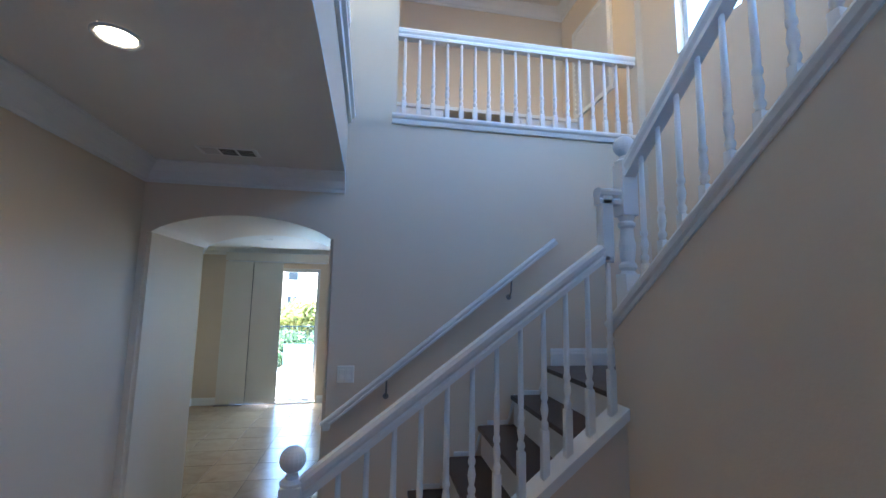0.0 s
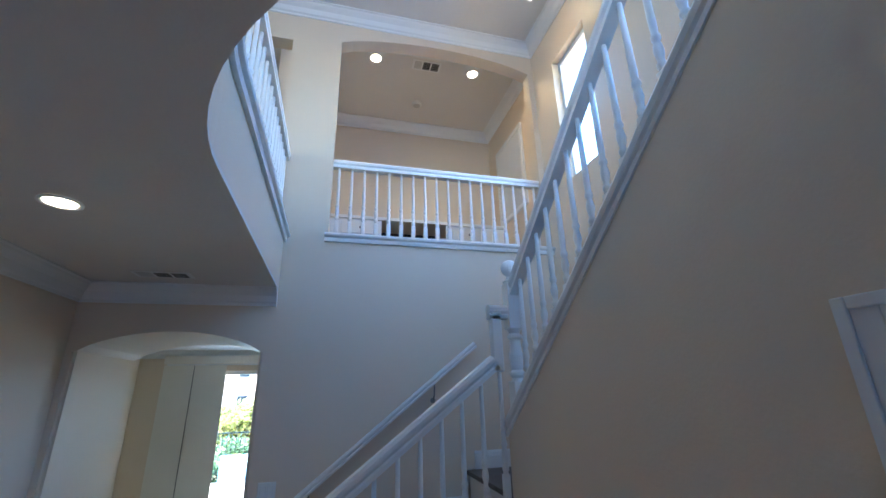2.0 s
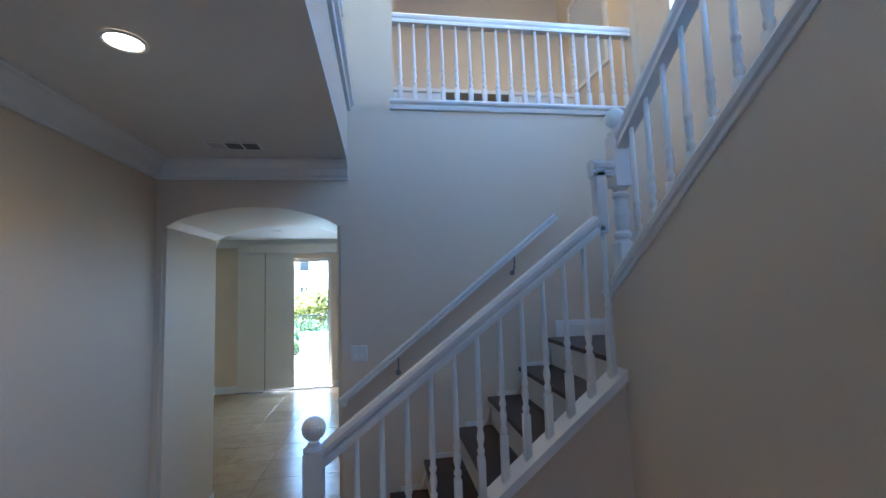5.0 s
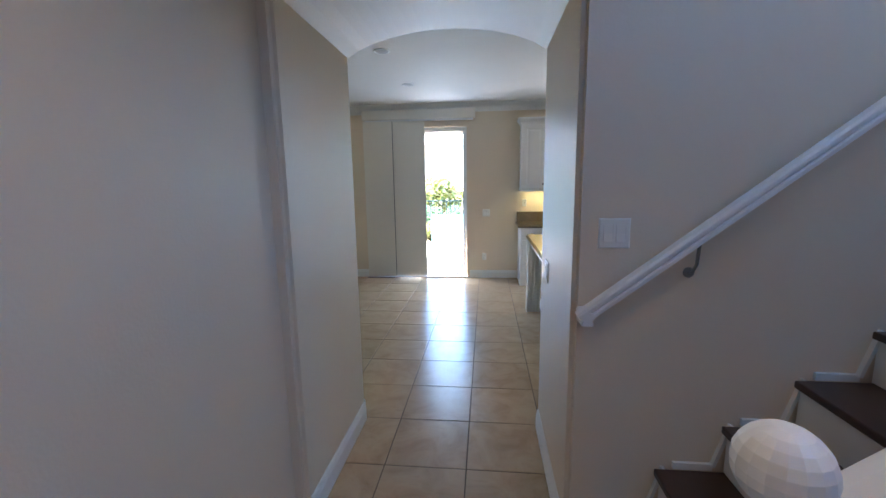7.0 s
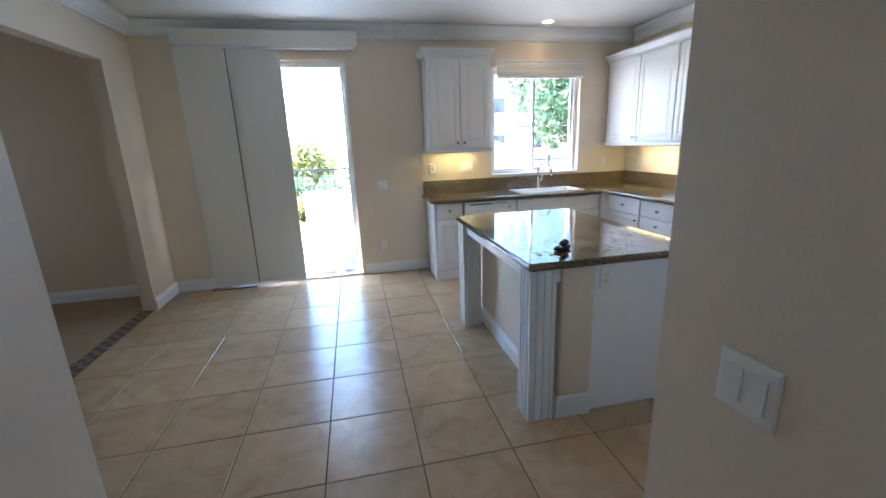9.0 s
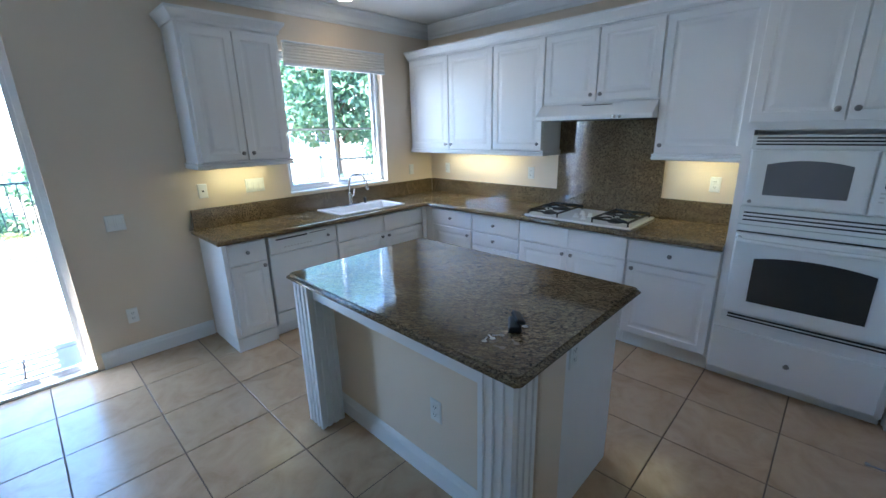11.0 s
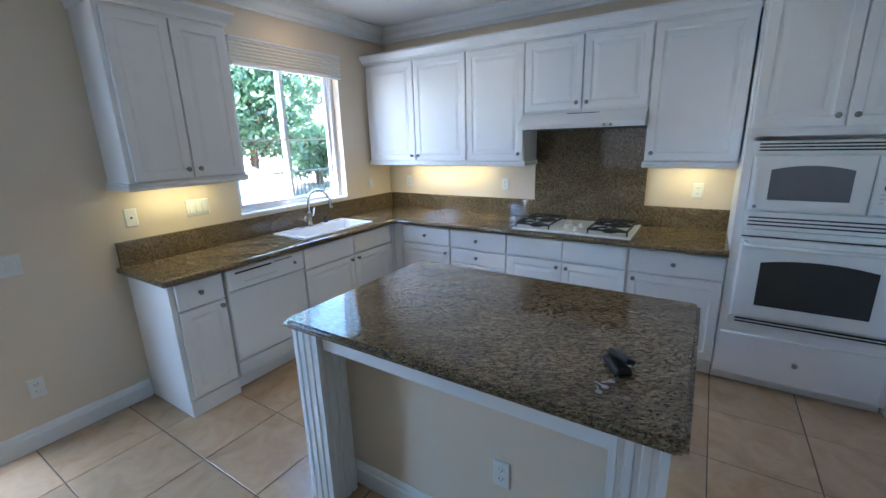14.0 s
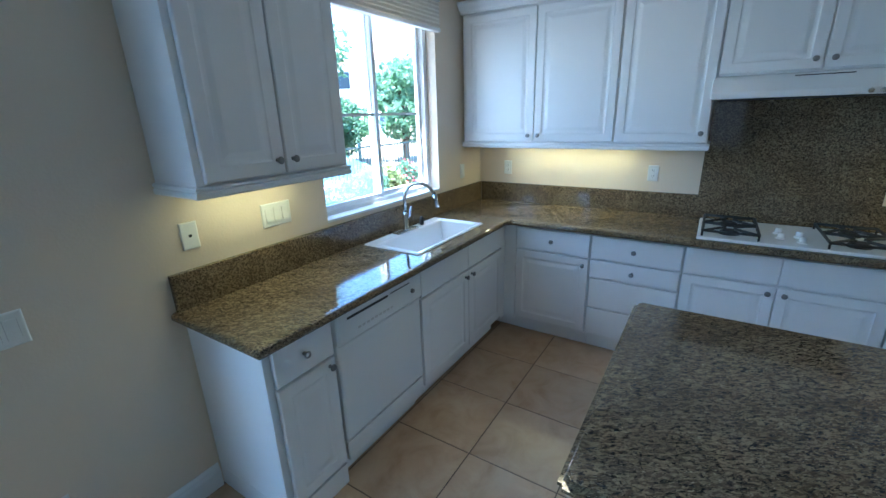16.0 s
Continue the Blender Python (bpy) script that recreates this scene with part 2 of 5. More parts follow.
def tube(bm, pts, r, n=10):
    """A round tube through points."""
    rings = []
    pts = [Vector(p) for p in pts]
    side = None
    for i, p in enumerate(pts):
        d = (pts[min(i + 1, len(pts) - 1)] - pts[max(i - 1, 0)]).normalized()
        if side is None:
            side = d.orthogonal().normalized()
        side = (side - d * side.dot(d)).normalized()
        w = d.cross(side)
        rings.append([bm.verts.new(p + (side * math.cos(2 * math.pi * k / n) + w * math.sin(2 * math.pi * k / n)) * r) for k in range(n)])
    for a, b in zip(rings, rings[1:]):
        for k in range(n):
            bm.faces.new((a[k], a[(k + 1) % n], b[(k + 1) % n], b[k]))
    bm.faces.new(rings[0][::-1])
    bm.faces.new(rings[-1])


def rings_panel(bm, x0, x1, z0, z1, rows, back, arch=0.0):
    """A panel facing -y: outlines shrunk step by step (inset, y), closed in the middle; back is the y of its back."""
    loops = []
    for inset, y in [(0.0, back)] + list(rows):
        a, b, c, d = x0 + inset, x1 - inset, z0 + inset, z1 - inset
        loops.append([bm.verts.new(p) for p in ((a, y, c), (b, y, c), (b, y, d), (a, y, d))])
    for p, q in zip(loops, loops[1:]):
        for i in range(4):
            bm.faces.new((p[i], p[(i + 1) % 4], q[(i + 1) % 4], q[i]))
    bm.faces.new(loops[-1])
    bm.faces.new(loops[0][::-1])


def wall_openings(bm, axis, at, thick, u0, u1, z0, z1, holes):
    """A wall in the plane axis = at, thickened by thick (signed), with rectangular holes (u0, u1, z0, z1) through it."""
    us = sorted({u0, u1, *[v for h in holes for v in h[:2]]})
    zs = sorted({z0, z1, *[v for h in holes for v in h[2:]]})
    for a, b in zip(us, us[1:]):
        run = None
        spans = []
        for c, d in zip(zs, zs[1:]):
            inside = any(h[0] <= a + 1e-6 and b <= h[1] + 1e-6 and h[2] <= c + 1e-6 and d <= h[3] + 1e-6 for h in holes)
            if inside:
                run = None
            elif run is None:
                run = [c, d]
                spans.append(run)
            else:
                run[1] = d
        for c, d in spans:
            lo, hi = sorted((at, at + thick))
            if axis == "x":
                box(bm, lo, hi, a, b, c, d)
            else:
                box(bm, a, b, lo, hi, c, d)


def structure(name, bm, mat, label):
    return tagged(part(name, bm, mat), label, kind="structure")


# ---- plan ----
XL, XS, XR = -1.2, 1.47, 2.5          # hall's left wall, wall under the upper flight, outer wall of the stairwell
HC, F2, UC = 2.74, 3.14, 5.63         # lower ceilings, upper floor, upper ceiling
YB, KXL, KXR, KY = 5.02, -2.67, 2.835, 0.9  # kitchen: back wall, left wall, right wall, front wall
FRONT = -6.0


def edge_line():
    """The curved edge of the upper landing, from the arch wall to the wall under the flight."""
    pts = [(0.085, 0.0), (0.09, -1.9)]
    for i in range(1, 21):
        a = math.pi + (math.pi / 2) * i / 20
        pts.append((1.3 + 1.21 * math.cos(a), -1.9 + 1.16 * math.sin(a)))
    return pts + [(XS, -3.08)]


# ---- foyer and stairwell: walls, arch, ceilings ----
SPRING = 2.28


def arch(x0, x1, spring, rise, n=18, corner=0.0):
    return [(x0 + (x1 - x0) * i / n, spring + rise * (1 - (2 * i / n - 1) ** 2) ** 0.8) for i in range(n + 1)]


bm = bmesh.new()
outline = [(x, 0.0, z) for x, z in arch(-1.14, 0.0, SPRING, 0.135)] + [(0.11, 0.0, SPRING), (0.11, 0.0, HC), (-1.45, 0.0, HC), (-1.45, 0.0, SPRING)]
prism(bm, outline, (0, KY, 0))
structure("wall_arch_head", bm, WALL, "cream textured vaulted head of the arched passage")


def jamb(x0, x1, inner):
    """A thick passage wall with rounded corners on the passage side."""
    bm = B((x0, x1, 0.0, KY, 0, SPRING))
    bmesh.ops.bevel(bm, geom=[e for e in bm.edges if all(abs(v.co.x - inner) < 0.01 for v in e.verts) and abs(e.verts[0].co.z - e.verts[1].co.z) > 1], offset=0.022, segments=5, affect="EDGES")
    return bm


structure("wall_passage_left", jamb(-1.45, -1.14, -1.14), WALL, "cream textured wall beside the arched passage")
structure("wall_passage_right", jamb(0.0, 0.11, 0.0), WALL, "cream textured wall between passage and refrigerator")
structure("wall_stair_lower", B((0.11, XR, 0.0, 0.12, 0, HC)), WALL, "cream wall behind the lower stair flight")
# the upper wall with the arched overlook
bm = bmesh.new()
box(bm, -1.45, 0.43, 0, 0.14, HC, F2)
box(bm, 0.43, 2.44, 0, 0.14, HC, 3.18)
box(bm, 2.44, XR, 0, 0.14, HC, UC)
box(bm, -0.02, 0.43, 0, 0.14, F2, UC)
box(bm, -1.45, -0.02, 0, 0.14, 5.2, UC)
prism(bm, [(x, 0, z) for x, z in arch(0.43, 2.44, 5.27, 0.14)] + [(2.44, 0, UC), (0.43, 0, UC)], (0, 0.14, 0))
structure("wall_overlook", bm, WALL, "cream upper wall with an arched overlook opening")
structure("wall_left", B((XL - 0.25, XL, FRONT, 0, 0, HC)), WALL, "cream textured hall wall with a door chime")
structure("wall_front", B((XL - 0.25, XR + 0.15, FRONT - 0.15, FRONT, 0, UC)), WALL, "plain cream front wall of the foyer")
bm = bmesh.new()
wall_openings(bm, "x", XR, 0.16, FRONT, 0.14, 0, UC, [(-0.94, -0.39, 3.74, 5.08), (-2.62, -2.0, 3.74, 5.08)])
structure("wall_stair_outer", bm, WALL, "cream outer stairwell wall with two tall windows")
# wall below the upper flight, with a doorway
SLOPE2 = 0.735


def trim2(y):
    return 1.82 + SLOPE2 * (-1.2 - y)


bm = bmesh.new()
prism(bm, [(XS, -1.08, 0), (XS, -1.08, trim2(-1.08)), (XS, -2.84, trim2(-2.84)), (XS, -2.84, 0)], (0.12, 0, 0))
prism(bm, [(XS, -2.84, 2.05), (XS, -2.84, trim2(-2.84)), (XS, -3.08, trim2(-3.08)), (XS, -3.08, 2.05)], (0.12, 0, 0))
box(bm, XS, XS + 0.12, -3.66, -3.08, 2.05, HC)
box(bm, XS, XS + 0.12, FRONT, -3.66, 0, HC)
structure("wall_under_stairs", bm, WALL, "cream wall below the upper stair flight, with a doorway")
structure("wall_closet", B((2.2, 2.3, -4.4, -2.0, 0, 2.6)), WALL, "plain cream wall inside the small room under the stairs")
# upper landing slab and the ceiling under it
poly = edge_line()
rim = [(XS, -3.08), (XR, -3.08), (XR, FRONT), (XL, FRONT), (XL, 0.0)]
bm = bmesh.new()
prism(bm, [(x, y, HC + 0.02) for x, y in poly + rim[1:]], (0, 0, F2 - HC - 0.02))
structure("floor_upper_landing", bm, WALL, "cream curved edge of the upper landing")
bm = bmesh.new()
prism(bm, [(x, y, HC) for x, y in poly + rim[1:]], (0, 0, 0.02))
structure("ceiling_hall", bm, CEIL, "off-white hall ceiling with a curved edge")
structure("ceiling_upper", B((XL - 2.5, XR + 0.2, FRONT, 1.9, UC, UC + 0.1)), CEIL, "off-white upper ceiling")
# rooms seen above: the overlook's loft and a dark upper corridor
structure("floor_loft", B((-0.02, 3.2, 0.14, 1.9, F2 - 0.2, F2 - 0.002), (XL - 2.5, -0.02, 0.14, 1.9, F2 - 0.2, F2 - 0.002), (XL - 2.5, XL, FRONT, 0.14, F2 - 0.2, F2)), CARPET, "tan carpet of the upper floor")
structure("wall_loft_back", B((-0.02, 2.75, 1.72, 1.84, F2, UC)), WALL, "cream back wall of the loft")
structure("wall_loft_right", B((2.62, 2.74, 0.14, 1.72, F2, UC)), WALL, "cream side wall of the loft")
structure("wall_loft_left", B((-0.14, -0.02, 0.14, 1.72, F2, UC)), WALL, "cream wall between loft and corridor")
structure("wall_corridor", B((XL - 2.5, -0.14, 1.72, 1.84, F2, UC), (XL - 2.6, XL - 2.5, FRONT, 1.84, F2, UC)), WALL, "cream walls of the upper corridor")

# ---- kitchen shell ----
PW = 0.93                             # face of the pantry wall
SLX0, SLX1, SLZ = -2.14, -0.635, 2.40
WX0, WX1, WZ0, WZ1 = 1.0, 2.145, 1.095, 2.33
bm = bmesh.new()
wall_openings(bm, "y", YB, 0.16, -5.6, KXR + 0.16, 0, HC, [(SLX0, SLX1, 0, SLZ), (WX0, WX1, WZ0, WZ1)])
structure("wall_kitchen_back", bm, WALL, "cream kitchen wall with sliding door and window")
structure("wall_kitchen_right", B((KXR, KXR + 0.16, KY, YB, 0, HC)), WALL, "cream kitchen wall behind the cooktop")
bm = bmesh.new()
wall_openings(bm, "x", KXL, -0.12, KY, YB, 0, HC, [(2.6, 4.48, 0, 2.3)])
structure("wall_kitchen_left", bm, WALL, "cream kitchen wall with a wide square opening")
structure("wall_kitchen_front", B((-5.6, -1.45, KY - 0.12, KY, 0, HC)), WALL, "cream wall beside the passage on the kitchen side")
bm = bmesh.new()
box(bm, 1.2, 1.46, 0.12, PW, 0, HC)
box(bm, 0.11, 1.2, 0.12, PW - 0.02, 1.85, HC)
box(bm, 1.46, 2.25, PW - 0.12, PW, 2.06, HC)
box(bm, 2.25, KXR, PW - 0.12, PW, 0, HC)
box(bm, 1.46, KXR + 0.15, 0.14, 0.2, 0, HC)
structure("wall_pantry", bm, WALL, "cream wall round the refrigerator recess and the pantry door")
structure("ceiling_kitchen", B((-5.6, KXR + 0.16, KY, YB, HC, HC + 0.06)), CEIL, "off-white kitchen ceiling")
structure("wall_next_room", B((-5.72, -5.6, KY, YB, 0, HC)), WALL, "cream far wall of the next room")
structure("floor_next_room", B((-5.6, KXL - 0.14, KY, YB, -0.05, 0.004)), CARPET, "tan carpet in the next room")

# trim: baseboards, crown, stair trim
BASE = [(0, 0), (0.016, 0), (0.016, 0.085), (0.011, 0.1), (0.011, 0.108), (0.004, 0.125), (0, 0.125)]
CROWN = [(0, -0.13), (0.012, -0.13), (0.016, -0.112), (0.03, -0.1), (0.05, -0.06), (0.085, -0.03), (0.095, -0.016), (0.11, -0.012), (0.11, -0.001), (0, -0.001)]


def run(name, label, mat, paths, profile, lift=0.0):
    bm = bmesh.new()
    for p in paths:
        sweep(bm, [(x, y, lift) for x, y in p], profile)
    return structure(name, bm, mat, label)


run("baseboard", "white moulded baseboard", TRIM, [
    [(XS, -2.77), (XS, -1.16), (0.14, -1.16)],
    [(0.0, 0.03), (0.0, KY - 0.03)],
    [(-1.14, KY - 0.03), (-1.14, 0.03)],
    [(XL, -0.002), (XL, FRONT)],
    [(SLX1 + 0.04, YB), (0.165, YB)][::-1],
    [(SLX0 - 0.06, YB), (KXL, YB), (KXL, 4.48)],
    [(KXL, 2.6), (KXL, KY), (-1.14, KY)],
    [(KXL - 0.13, YB), (-5.6, YB), (-5.6, KY)],
], BASE)
run("crown_moulding_kitchen", "white crown moulding round the kitchen ceiling", TRIM, [
    [(1.2, PW), (KXR, PW), (KXR, YB), (KXL, YB), (KXL, KY), (0.11, KY)]], CROWN, HC)
run("crown_moulding_hall", "white crown moulding under the hall ceiling", TRIM, [
    [(0.085, 0.0), (XL, 0.0), (XL, FRONT)], [(XS, FRONT), (XS, -3.1)]], CROWN, HC)
run("crown_moulding_upper", "white crown moulding under the high stairwell ceiling", TRIM, [
    [(XR, FRONT), (XR, 0.0), (-1.45, 0.0)], [(2.62, 0.14), (2.62, 1.72), (-0.02, 1.72), (-0.02, 0.14)]], CROWN, UC)
LEDGE = [(-0.1, 0.0), (0.022, 0.0), (0.026, 0.018), (0.026, 0.034), (0.045, 0.042), (0.05, 0.056), (0.045, 0.07), (-0.1, 0.07)]
bm = bmesh.new()
sweep(bm, [(x, y, F2) for x, y in edge_line()[::-1]][::-1], LEDGE)
structure("trim_landing_edge", bm, TRIM, "white nosing trim along the curved landing")
bm = bmesh.new()
sweep(bm, [(XR, 0.0, 3.16), (0.4, 0.0, 3.16)], LEDGE)
structure("trim_overlook_sill", bm, TRIM, "white sill trim of the overlook")


# ---- stairs ----
NOSE = [(-0.114 + 0.241 * k, 0.2 * k) for k in range(1, 8)]
stairs = thing("staircase", pose(0.13, -1.2, 0), "white staircase with dark wooden treads turning at a landing", "staircase")


def stair_part(name, bm, mat, label="", smooth=False):
    ob = part(name, bm, mat, stairs, label, smooth)
    ob.matrix_parent_inverse = stairs.matrix_basis.inverted()
    return ob


for k, (x, z) in enumerate(NOSE):
    wide = 0.27 if k < 6 else XR - x
    if k < 6:
        stair_part("tread", B((x - 0.025, x + wide - 0.02, -1.08, -0.016, z - 0.03, z), bevel=0.006), WOOD, "dark wooden tread")
    stair_part("riser", B((x, x + 0.018, -1.08, -0.016, z - 0.2, z - 0.031)), TRIM)
stair_part("landing", B((NOSE[6][0] - 0.025, XR, -1.07, -0.002, 1.37, 1.4), bevel=0.006), WOOD, "dark wooden landing")
stair_part("landing_base", B((NOSE[6][0] + 0.02, XR, -1.05, -0.004, 1.17, 1.369)), TRIM)
NOSE2 = [(-1.07 - 0.24 * k, 1.4 + 0.187 * (k + 1)) for k in range(8)]
for y, z in NOSE2:
    stair_part("tread", B((XS + 0.13, XR - 0.002, y - 0.25, y + 0.025, z - 0.03, z), bevel=0.006), WOOD)
    stair_part("riser", B((XS + 0.13, XR - 0.002, y - 0.018, y, z - 0.187, z - 0.031)), TRIM)
bm = bmesh.new()
prism(bm, [(XS + 0.125, -1.12, 1.27), (XS + 0.125, -3.05, 2.73), (XS + 0.125, -3.05, 2.65), (XS + 0.125, -1.12, 1.17)], (XR - XS - 0.127, 0, 0))
stair_part("soffit", bm, WALL)


def cap1(x):
    return 1.437 - 0.775 * (1.525 - x)


# closed side wall of the lower flight with a white cap
bm = bmesh.new()
prism(bm, [(0.12, -1.16, 0), (XS, -1.16, 0), (XS, -1.16, cap1(XS) - 0.05), (0.12, -1.16, cap1(0.12) - 0.05)], (0, 0.085, 0))
stair_part("side_wall", bm, WALL, "cream side wall under the lower flight")
bm = bmesh.new()
prism(bm, [(0.1, -1.185, cap1(0.1) - 0.05), (XS - 0.002, -1.185, cap1(XS) - 0.05), (XS - 0.002, -1.185, cap1(XS)), (0.1, -1.185, cap1(0.1))], (0, 0.13, 0))
stair_part("stringer_cap", bm, TRIM)
# wall skirt with stepped returns
for k, (x, z) in enumerate(NOSE[:6]):
    stair_part("skirt_block", B((x + 0.05, x + 0.2, -0.016, -0.002, z + 0.0, z + 0.028)), TRIM)
    bm = bmesh.new()
    beam(bm, (x + 0.2, -0.008, z + 0.018), (x + 0.255, -0.008, z + 0.2), [(-0.007, -0.012), (0.007, -0.012), (0.007, 0.012), (-0.007, 0.012)], up=(0, 1, 0))
    stair_part("skirt_return", bm, TRIM)
bm = bmesh.new()
sweep(bm, [(XR - 0.002, -0.002, 1.401), (NOSE[6][0] + 0.05, -0.002, 1.401)], BASE)
stair_part("landing_baseboard", bm, TRIM)
# sloping cap on the wall below the upper flight
bm = bmesh.new()
A2, B2 = Vector((XS + 0.06, -1.07, trim2(-1.07))), Vector((XS + 0.06, -3.08, trim2(-3.08)))
beam(bm, A2, B2, [(-0.07, 0.0), (0.07, 0.0), (0.072, 0.018), (0.084, 0.026), (0.09, 0.045), (0.084, 0.058), (0.07, 0.064), (-0.07, 0.064), (-0.084, 0.058), (-0.09, 0.045), (-0.084, 0.026), (-0.072, 0.018)])
stair_part("sloping_cap", bm, TRIM)


# ---- railings ----
def baluster_mesh(height, square=0.19, name="baluster"):
    """A turned baluster: square base, vase and rings, slender tapering top."""
    bm = bmesh.new()
    s = 0.017
    box(bm, -s, s, -s, s, 0, square, bevel=0.002)
    h = height
    prof = [(0.016, square), (0.013, square + 0.012), (0.018, square + 0.02), (0.018, square + 0.032), (0.011, square + 0.045),
            (0.014, square + 0.06), (0.0185, square + 0.085), (0.015, square + 0.11), (0.011, square + 0.125), (0.017, square + 0.135), (0.017, square + 0.147),
            (0.012, square + 0.16), (0.014, square + 0.2), (0.0105, h)]
    lathe(bm, prof, n=10)
    me = bpy.data.meshes.new(name)
    bmesh.ops.recalc_face_normals(bm, faces=bm.faces)
    bm.to_mesh(me)
    bm.free()
    me.materials.append(TRIM)
    me.polygons.foreach_set("use_smooth", [True] * len(me.polygons))
    return me


def put_baluster(mesh, at, parent):
    ob = new("baluster", mesh)
    ob.parent = parent
    ob.matrix_basis = parent.matrix_basis.inverted() @ Matrix.Translation(at)
    return ob


def rail_part(name, bm, parent, label="", smooth=False, mat=None):
    ob = part(name, bm, mat or TRIM, parent, label, smooth)
    ob.matrix_parent_inverse = parent.matrix_basis.inverted()
    return ob


RAIL = [(-0.03, 0.0), (0.03, 0.0), (0.03, 0.02), (0.022, 0.03), (0.034, 0.045), (0.036, 0.062), (0.026, 0.078), (0, 0.084), (-0.026, 0.078), (-0.036, 0.062), (-0.034, 0.045), (-0.022, 0.03), (-0.03, 0.02)]
LOW = [(-0.035, 0), (0.035, 0), (0.035, 0.02), (-0.035, 0.02)]


def newel(bm, at, base, top):
    """A newel post: square foot, turned shaft, square head, ball."""
    x, y = at
    s = 0.042
    box(bm, x - s, x + s, y - s, y + s, base, base + 0.16, bevel=0.003)
    a, b = base + 0.16, top - 0.42
    lathe(bm, [(0.04, a), (0.03, a + 0.015), (0.042, a + 0.03), (0.042, a + 0.045), (0.03, a + 0.06), (0.034, a + 0.08), (0.04, a + 0.14), (0.032, b - 0.1), (0.03, b - 0.06), (0.041, b - 0.05), (0.041, b - 0.035), (0.03, b - 0.025), (0.04, b)], (x, y, 0), n=18)
    box(bm, x - s, x + s, y - s, y + s, b, top - 0.15, bevel=0.004)
    t = top - 0.15
    lathe(bm, [(0.045, t), (0.047, t + 0.012), (0.028, t + 0.025), (0.024, t + 0.04)], (x, y, 0), n=18)
    c, r = top - 0.055, 0.052
    lathe(bm, [(max(0.003, r * math.sin(math.pi * i / 12)), c - r * math.cos(math.pi * i / 12)) for i in range(13)], (x, y, 0), n=18)


RY = -1.12
rail1 = thing("stair_railing", pose(0.05, RY, 0), "white painted railing of the lower flight with ball-topped newel", "railing", "stair railings")
bm = bmesh.new()
newel(bm, (0.01, RY - 0.01), 0.0, 1.28)
rail_part("newel_post", bm, rail1, smooth=False)
bm = bmesh.new()


def rail1_z(x):
    return 1.075 + 0.745 * (x - 0.07)


beam(bm, (0.03, RY, rail1_z(0.03)), (1.42, RY, rail1_z(1.42)), RAIL)
rail_part("handrail", bm, rail1)
bm = bmesh.new()
box(bm, 1.385, 1.445, RY - 0.03, RY + 0.03, rail1_z(1.42) - 0.02, 2.4, bevel=0.008)
beam(bm, (1.375, RY, 2.35), (1.53, RY, 2.35), RAIL)
rail_part("gooseneck", bm, rail1)
for i in range(12):
    x = 0.19 + i * 0.112
    base = cap1(x)
    h = rail1_z(x) + 0.02 - base
    put_baluster(baluster_mesh(round(h, 2)) if i == 0 else mesh1, (x, RY, base - 0.01), rail1) if i else None
    if i == 0:
        mesh1 = baluster_mesh(h + 0.03, 0.21)
        put_baluster(mesh1, (x, RY, base - 0.01), rail1)

rail2 = thing("stair_railing", pose(XS + 0.06, -1.15, 1.7), "white painted railing of the upper flight on a sloping wall cap", "railing", "stair railings")
bm = bmesh.new()
newel(bm, (XS + 0.06, -1.12), 1.85, 2.715)
rail_part("newel_post", bm, rail2)


def rail2_z(y):
    return 2.5 + 0.762 * (-1.18 - y)


bm = bmesh.new()
beam(bm, (XS + 0.06, -1.14, rail2_z(-1.14)), (XS + 0.06, -3.15, rail2_z(-3.15)), RAIL)
rail_part("handrail", bm, rail2)
mesh2 = baluster_mesh(0.665, 0.14)
for i in range(15):
    y = -1.25 - i * 0.122
    put_baluster(mesh2, (XS + 0.06, y, trim2(y) + 0.055), rail2)

rail3 = thing("overlook_railing", pose(1.4, 0.07, 3.22), "white baluster railing across the arched overlook", "railing")
rail_part("bottom_rail", B((0.43, 2.44, 0.035, 0.105, 3.21, 3.235)), rail3)
bm = bmesh.new()
beam(bm, (0.431, 0.05, 3.88), (2.439, 0.05, 3.88), RAIL)
rail_part("handrail", bm, rail3)
mesh3 = baluster_mesh(0.66, 0.15)
for i in range(18):
    put_baluster(mesh3, (0.487 + i * 0.1117, 0.05, 3.222), rail3)

rail4 = thing("landing_railing", pose(0.02, -1.0, F2), "white baluster railing along the curved upper landing", "railing")
line = [Vector(p).to_3d() for p in edge_line()]
inner = []
for i, p in enumerate(line):
    d = (line[min(i + 1, len(line) - 1)] - line[max(i - 1, 0)]).normalized()
    inner.append(p + Vector((d.y, -d.x, 0)) * 0.05)
bm = bmesh.new()
sweep(bm, [(p.x, p.y, 3.88) for p in inner], RAIL)
rail_part("handrail", bm, rail4)
bm = bmesh.new()
sweep(bm, [(p.x, p.y, F2 + 0.068) for p in inner], LOW)
rail_part("bottom_rail", bm, rail4)
mesh4 = baluster_mesh(0.68, 0.15)
walked, nxt = 0.0, 0.06
for a, b in zip(inner, inner[1:]):
    seg = (b - a).length
    while nxt < walked + seg:
        p = a.lerp(b, (nxt - walked) / seg)
        put_baluster(mesh4, (p.x, p.y, F2 + 0.085), rail4)
        nxt += 0.11
    walked += seg

